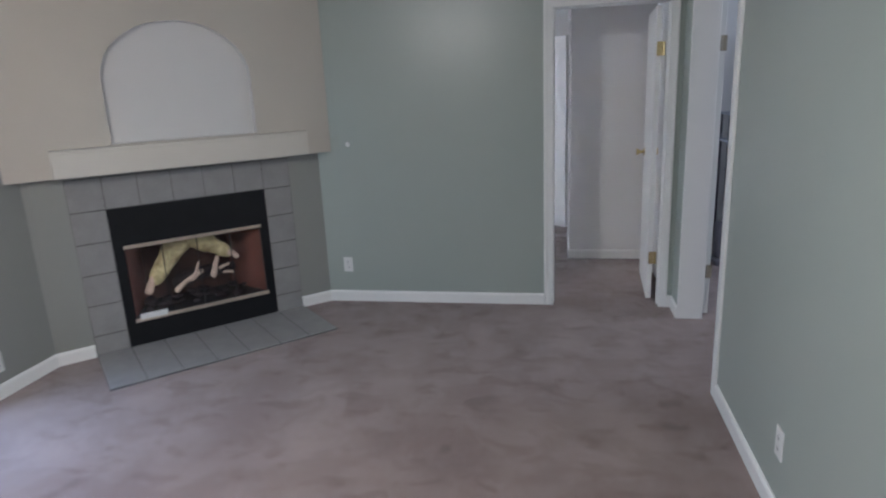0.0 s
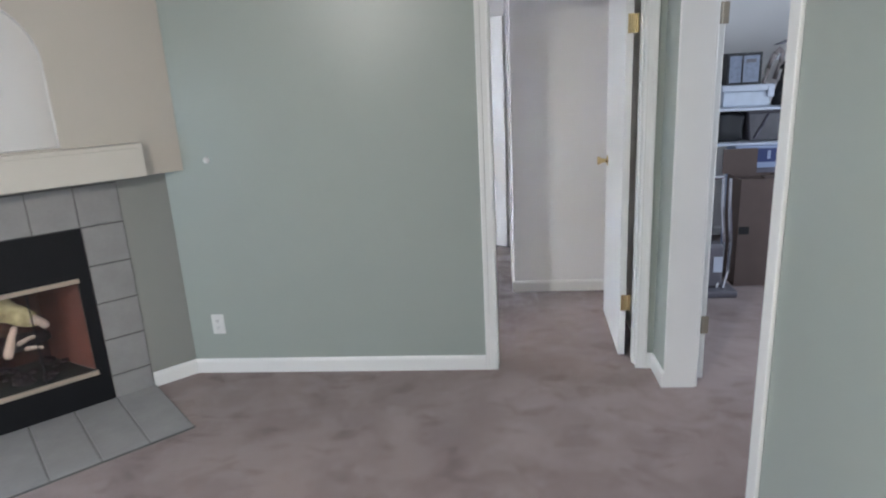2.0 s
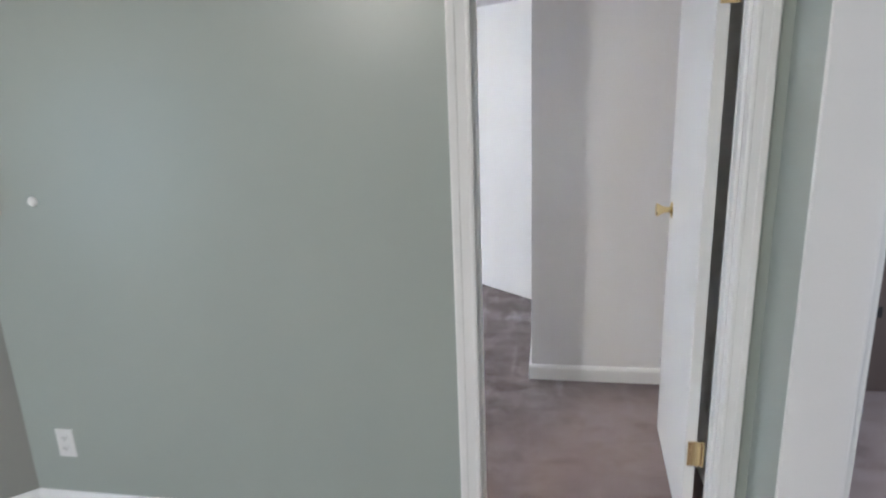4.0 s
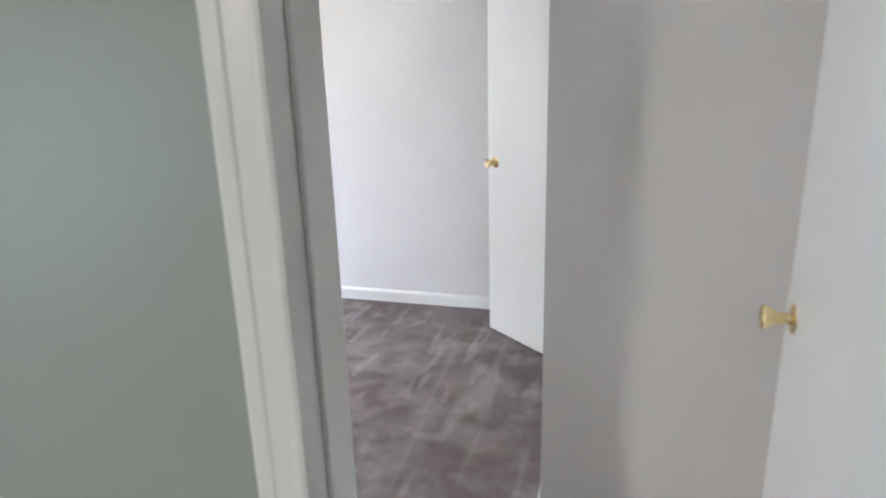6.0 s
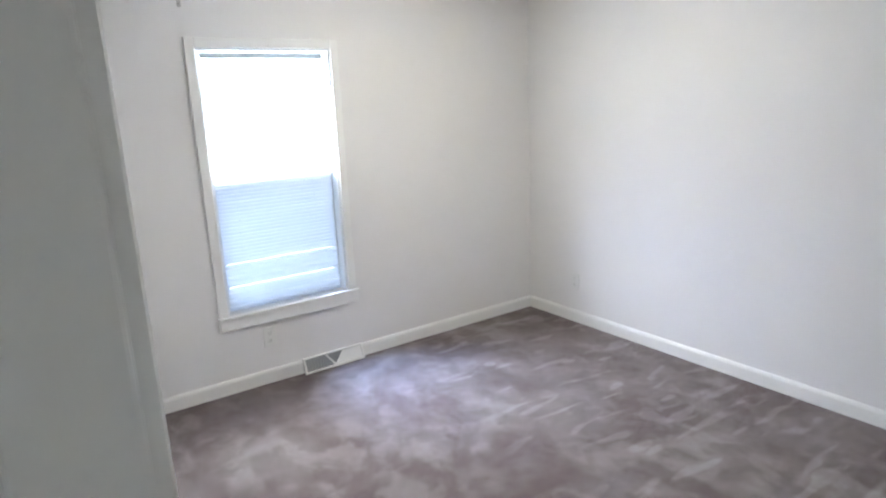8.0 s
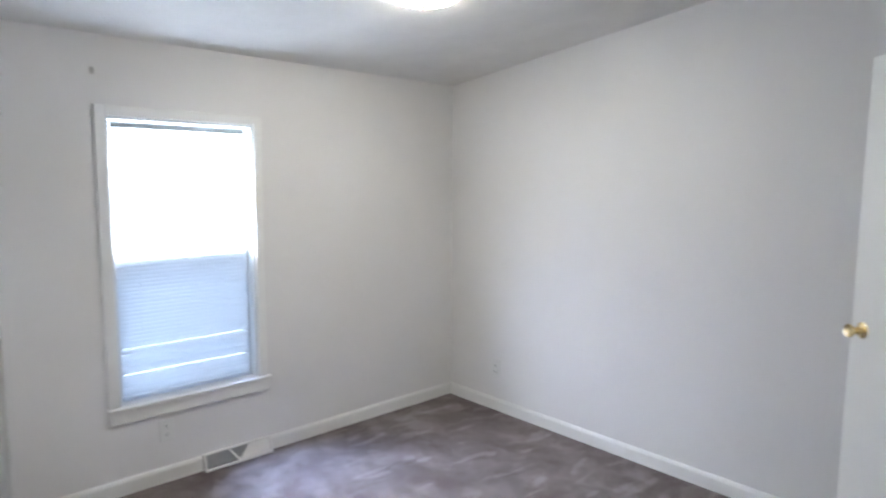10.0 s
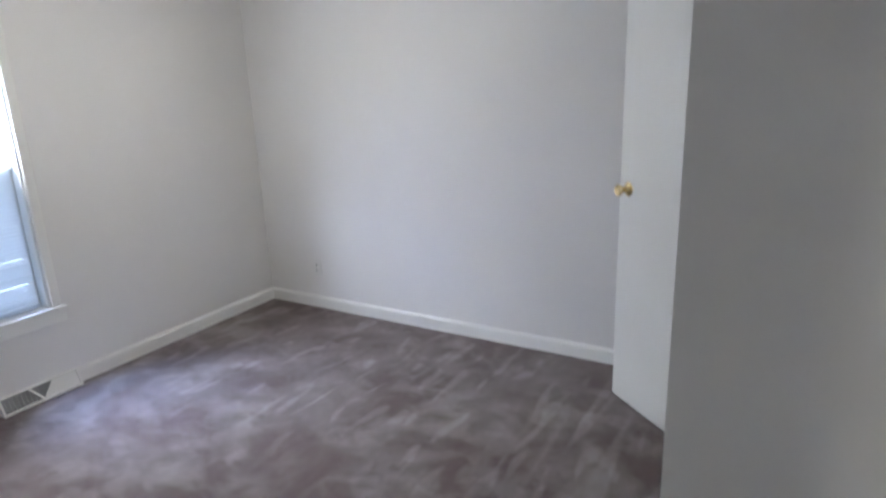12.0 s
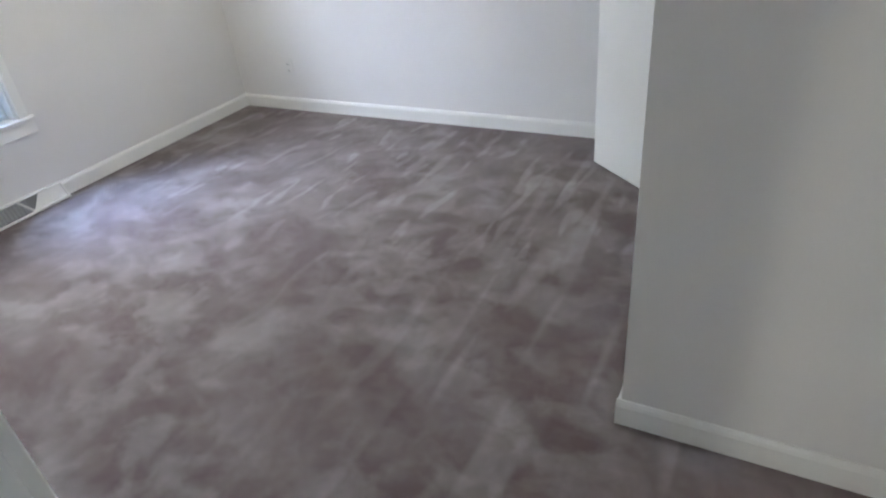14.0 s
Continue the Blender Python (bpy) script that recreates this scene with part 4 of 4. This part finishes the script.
panel(tv, "picture_haze", 1.80, 2.335, 1.58, 0.430, 0.520, M_HAZEB, "printed hazy horizon")
bm = bmesh.new()
xs = [1.80 + 0.535 * k / 16 for k in range(17)]
for y in (1.577,):
    top = [bm.verts.new((x, y, 0.445 + 0.030 * noise.noise(Vector((x * 9, 2.0, 0))) + 0.022 * math.sin((x - 1.8) * 7))) for x in xs]
    low = [bm.verts.new((x, y, 0.355)) for x in xs]
    for k in range(16):
        bm.faces.new((low[k], low[k + 1], top[k + 1], top[k]))
part("picture_land", bm, M_GREY, tv, "printed dark hills")
panel(tv, "picture_beach", 1.80, 2.335, 1.58, 0.150, 0.356, M_PRINTM)
for x, z, w, h in ((1.83, 0.26, 0.16, 0.03), (2.02, 0.30, 0.22, 0.022), (2.20, 0.25, 0.11, 0.045), (1.95, 0.20, 0.20, 0.025), (2.18, 0.185, 0.14, 0.02)):
    panel(tv, "picture_rock", x, x + w, 1.578, z, z + h, M_GREY)
panel(tv, "dark_label", 2.15, 2.33, 1.578, 0.02, 0.14, M_BLK)

# shelf with things on it
shelf = empty("storage_shelf", "white metal storage shelf", "shelf")
simple_box("board", (1.55, 2.415, 1.62, 2.10, 0.965, 0.983), M_PRINTW, shelf, bevel=0.003)
simple_box("board", (1.55, 3.10, 1.62, 2.10, 1.215, 1.233), M_PRINTW, shelf, bevel=0.003)
simple_box("board", (2.29, 3.10, 1.78, 2.10, 1.300, 1.390), M_PRINTW, shelf, bevel=0.003)
for x in (1.56, 3.07):
    for y in (1.78, 2.08):
        simple_box("upright", (x, x + 0.02, y, y + 0.02, 0.0, 1.216), M_STEEL, shelf)

tub = empty("storage_tub", "clear storage tub with a white lid", "storage tub")
simple_box("body", (1.72, 2.06, 1.79, 2.05, 1.233, 1.345), M_CLEAR, tub, bevel=0.01)
simple_box("lid", (1.70, 2.08, 1.77, 2.07, 1.345, 1.392), M_PRINTW, tub, bevel=0.010)
simple_box("latch", (2.03, 2.075, 1.765, 1.785, 1.30, 1.38), M_PRINTW, tub, bevel=0.003)
tote = empty("desk_organizer", "small dark-framed clear organizer on the tub", "organizer")
simple_box("body", (1.735, 1.985, 1.80, 2.03, 1.3925, 1.620), M_BLK, tote, bevel=0.004)
simple_box("front", (1.755, 1.965, 1.797, 1.801, 1.41, 1.60), mat("smoky_drawer_plastic", (0.20, 0.23, 0.30), rough=0.3, var=0.25, scale=30, bump=0.0), tote, "smoky translucent front")
simple_box("divider", (1.84, 1.850, 1.793, 1.797, 1.41, 1.60), M_BLK, tote)
simple_box("label_strip", (1.87, 1.94, 1.794, 1.797, 1.55, 1.575), M_GREY, tote)
blackbag = empty("black_bag", "black soft-sided bag on the lower shelf", "bag")
bm = bmesh.new()
box(bm, 1.66, 1.865, 1.72, 1.98, 0.9835, 1.195, bevel=0.035, seg=3)
bmesh.ops.subdivide_edges(bm, edges=bm.edges[:], cuts=2, use_grid_fill=True)
for v in bm.verts:
    if v.co.z > 1.0:
        v.co += 0.016 * noise.noise_vector(v.co * 14)
part("body", bm, M_BLK, blackbag, smooth=True)
M_HAZE = mat("hazy_grey_plastic", (0.085, 0.08, 0.09), rough=0.35, var=0.35, scale=7, fine=30, bump=0.2)
greybox = empty("grey_bin", "hazy grey plastic bin on the lower shelf", "bin")
bm = bmesh.new()
vs = box(bm, 1.875, 2.285, 1.70, 2.0, 0.984, 1.195)
for v in vs[:4]:
    v.co.x += 0.02 if v.co.x < 2 else -0.02
bmesh.ops.bevel(bm, geom=bm.edges[:], offset=0.012, segments=2, affect="EDGES", profile=0.5)
part("body", bm, M_HAZE, greybox)
simple_box("rim", (1.868, 2.292, 1.693, 2.007, 1.195, 1.206), M_GREY, greybox, bevel=0.004)
for k, (xa, xb) in enumerate(((1.93, 2.02), (2.10, 2.20))):
    bm = bmesh.new()
    tube(bm, [(xa, 1.698, 1.01), ((xa + xb) / 2, 1.694, 1.09 + 0.02 * k), (xb, 1.698, 1.18)], 0.009, n=8)
    part("strap", bm, M_PRINTG, greybox, smooth=True)

tri = empty("tripod_bag", "black strap bundle leaning on the shelf", "bundle")
bm = bmesh.new()
for p0, p1, r0, r1 in (((2.125, 1.80, 1.234), (2.155, 1.82, 1.40), 0.052, 0.040), ((2.155, 1.82, 1.39), (2.165, 1.80, 1.50), 0.036, 0.030),
                       ((2.16, 1.80, 1.47), (2.205, 1.79, 1.535), 0.028, 0.012), ((2.17, 1.81, 1.36), (2.225, 1.79, 1.425), 0.026, 0.014),
                       ((2.165, 1.80, 1.27), (2.205, 1.79, 1.33), 0.030, 0.016), ((2.13, 1.81, 1.50), (2.15, 1.80, 1.545), 0.020, 0.008)):
    cyl(bm, p0, p1, r0, r1, n=12)
for v in bm.verts:
    v.co += 0.012 * noise.noise_vector(v.co * 22)
part("body", bm, M_BLK, tri, smooth=True)
M_TAUPE = mat("taupe_plastic", (0.30, 0.26, 0.25), rough=0.35, var=0.15, scale=20, bump=0.0)
bm = bmesh.new()
tube(bm, [(2.03, 1.90, 1.34), (2.07, 1.90, 1.50), (2.105, 1.90, 1.60), (2.14, 1.90, 1.635), (2.165, 1.90, 1.61), (2.155, 1.90, 1.54), (2.12, 1.90, 1.42)], 0.017)
part("loop", bm, M_TAUPE, tri, "bent taupe handle loop", smooth=True)
bm = bmesh.new()
tube(bm, [(2.115, 1.885, 1.56), (2.14, 1.884, 1.60)], 0.012)
part("loop_cap", bm, M_STEEL, tri, "silver cap")

big = thing_box("appliance_box", "grey, white and yellow printed carton on the top shelf", "box", (2.30, 2.85, 1.80, 2.08, 1.3905, 1.755), M_PRINTG)
panel(big, "white_panel", 2.375, 2.84, 1.80, 1.66, 1.75, M_PRINTW)
panel(big, "yellow_band", 2.375, 2.84, 1.80, 1.585, 1.655, M_PRINTY)
panel(big, "white_panel", 2.375, 2.44, 1.80, 1.40, 1.58, M_PRINTW)
panel(big, "lilac_panel", 2.445, 2.84, 1.80, 1.40, 1.58, M_BAG)
for x, z in ((2.43, 1.69), (2.50, 1.695), (2.58, 1.47), (2.66, 1.50)):
    bm = bmesh.new()
    lathe(bm, (x, 1.797, z), (0, -1, 0), [(0.022, 0.0), (0.020, 0.004)], n=12)
    part("print_mark", bm, M_GREY, big)
bm = bmesh.new()
vs = box(bm, 2.13, 2.33, 1.84, 1.98, 1.745, 1.750)
for v in vs:
    v.co.z += (v.co.x - 2.33) * 0.40
part("flap", bm, M_PRINTG, big)
black = thing_box("black_box", "tall black printed carton standing on the floor", "box", (2.425, 2.64, 1.60, 1.86, 0.0, 1.20), M_BLK)
for z0, count in ((0.62, 7), (0.36, 6)):
    for k in range(count):
        for x in (2.475, 2.500):
            h = random.uniform(0.016, 0.030)
            panel(black, "print_mark", x, x + 0.012, 1.60, z0 + k * 0.036, z0 + k * 0.036 + h, M_PRINTM)
simple_box("side_edge", (2.418, 2.4245, 1.60, 1.86, 0.0, 1.20), M_PRINTG, black, "grey-brown carton edge")
bm = bmesh.new()
lathe(bm, (2.50, 1.60, 1.13), (0, -1, 0), [(0.035, 0.0), (0.034, 0.002)], n=20)
part("disc_mark", bm, M_PRINTM, black)


def crumpled(name, label, category, centre, size, material, seed, sub=4):
    ob = empty(name, label, category)
    bm = bmesh.new()
    bmesh.ops.create_icosphere(bm, subdivisions=sub, radius=1.0)
    for v in bm.verts:
        p = v.co.copy()
        k = 1 + 0.30 * noise.noise(p * 1.7 + Vector((seed, 0, 0))) + 0.14 * noise.noise(p * 4.5 + Vector((0, seed, 0))) - 0.16 * abs(noise.noise(p * 6.5 + Vector((0, 0, seed))))
        v.co = Vector((p.x * size[0] * k, p.y * size[1] * k, max(p.z * k, -0.80) * size[2]))
        v.co += Vector(centre)
    part("body", bm, material, ob, smooth=True)
    return ob


crate = thing_box("grey_crate", "low grey plastic crate on the carpet", "crate", (2.30, 2.95, 1.30, 1.56, 0.0, 0.235), M_GREY, 0.015)
crumpled("plastic_bag", "crumpled lilac plastic bag on a crate", "bag", (2.50, 1.43, 0.235 + 0.115), (0.20, 0.13, 0.145), M_BAG, 3.0)
crumpled("plastic_bag", "crumpled pale plastic bag on a crate", "bag", (2.72, 1.43, 0.235 + 0.17), (0.15, 0.12, 0.21), M_CLEAR, 8.0)
pink = empty("pink_pillow", "folded pink fabric cushion on the carpet", "cushion")
bm = bmesh.new()
box(bm, -0.20, 0.20, -0.12, 0.12, -0.07, 0.07, bevel=0.03, seg=3)
bmesh.ops.transform(bm, matrix=pose(2.43, 1.12, 0.115, 0, 18, 20), verts=bm.verts[:])
part("body", bm, M_PINK, pink, smooth=True)

chair = empty("folding_cart", "grey folding cart with a bent chromed tube handle", "cart")
for dx in (0.0, 0.045):
    bm = bmesh.new()
    tube(bm, [(1.545 + dx, 1.17, 0.815 - dx * 0.2), (1.555 + dx, 1.18, 0.60), (1.575 + dx, 1.17, 0.36), (1.555 + dx, 1.13, 0.16), (1.52 + dx, 1.10, 0.05)], 0.012)
    part("tube", bm, M_STEEL, chair)
bm = bmesh.new()
tube(bm, [(1.40, 1.17, 0.815), (1.545, 1.17, 0.815)], 0.012)
part("tube", bm, M_STEEL, chair)
simple_box("body", (1.36, 1.56, 1.10, 1.22, 0.05, 0.36), M_GREY, chair, bevel=0.02)
simple_box("paper_tag", (1.49, 1.55, 1.096, 1.10, 0.165, 0.275), M_PRINTW, chair)
simple_box("base", (1.34, 1.64, 1.02, 1.24, 0.0, 0.05), M_GREY, chair, bevel=0.015)
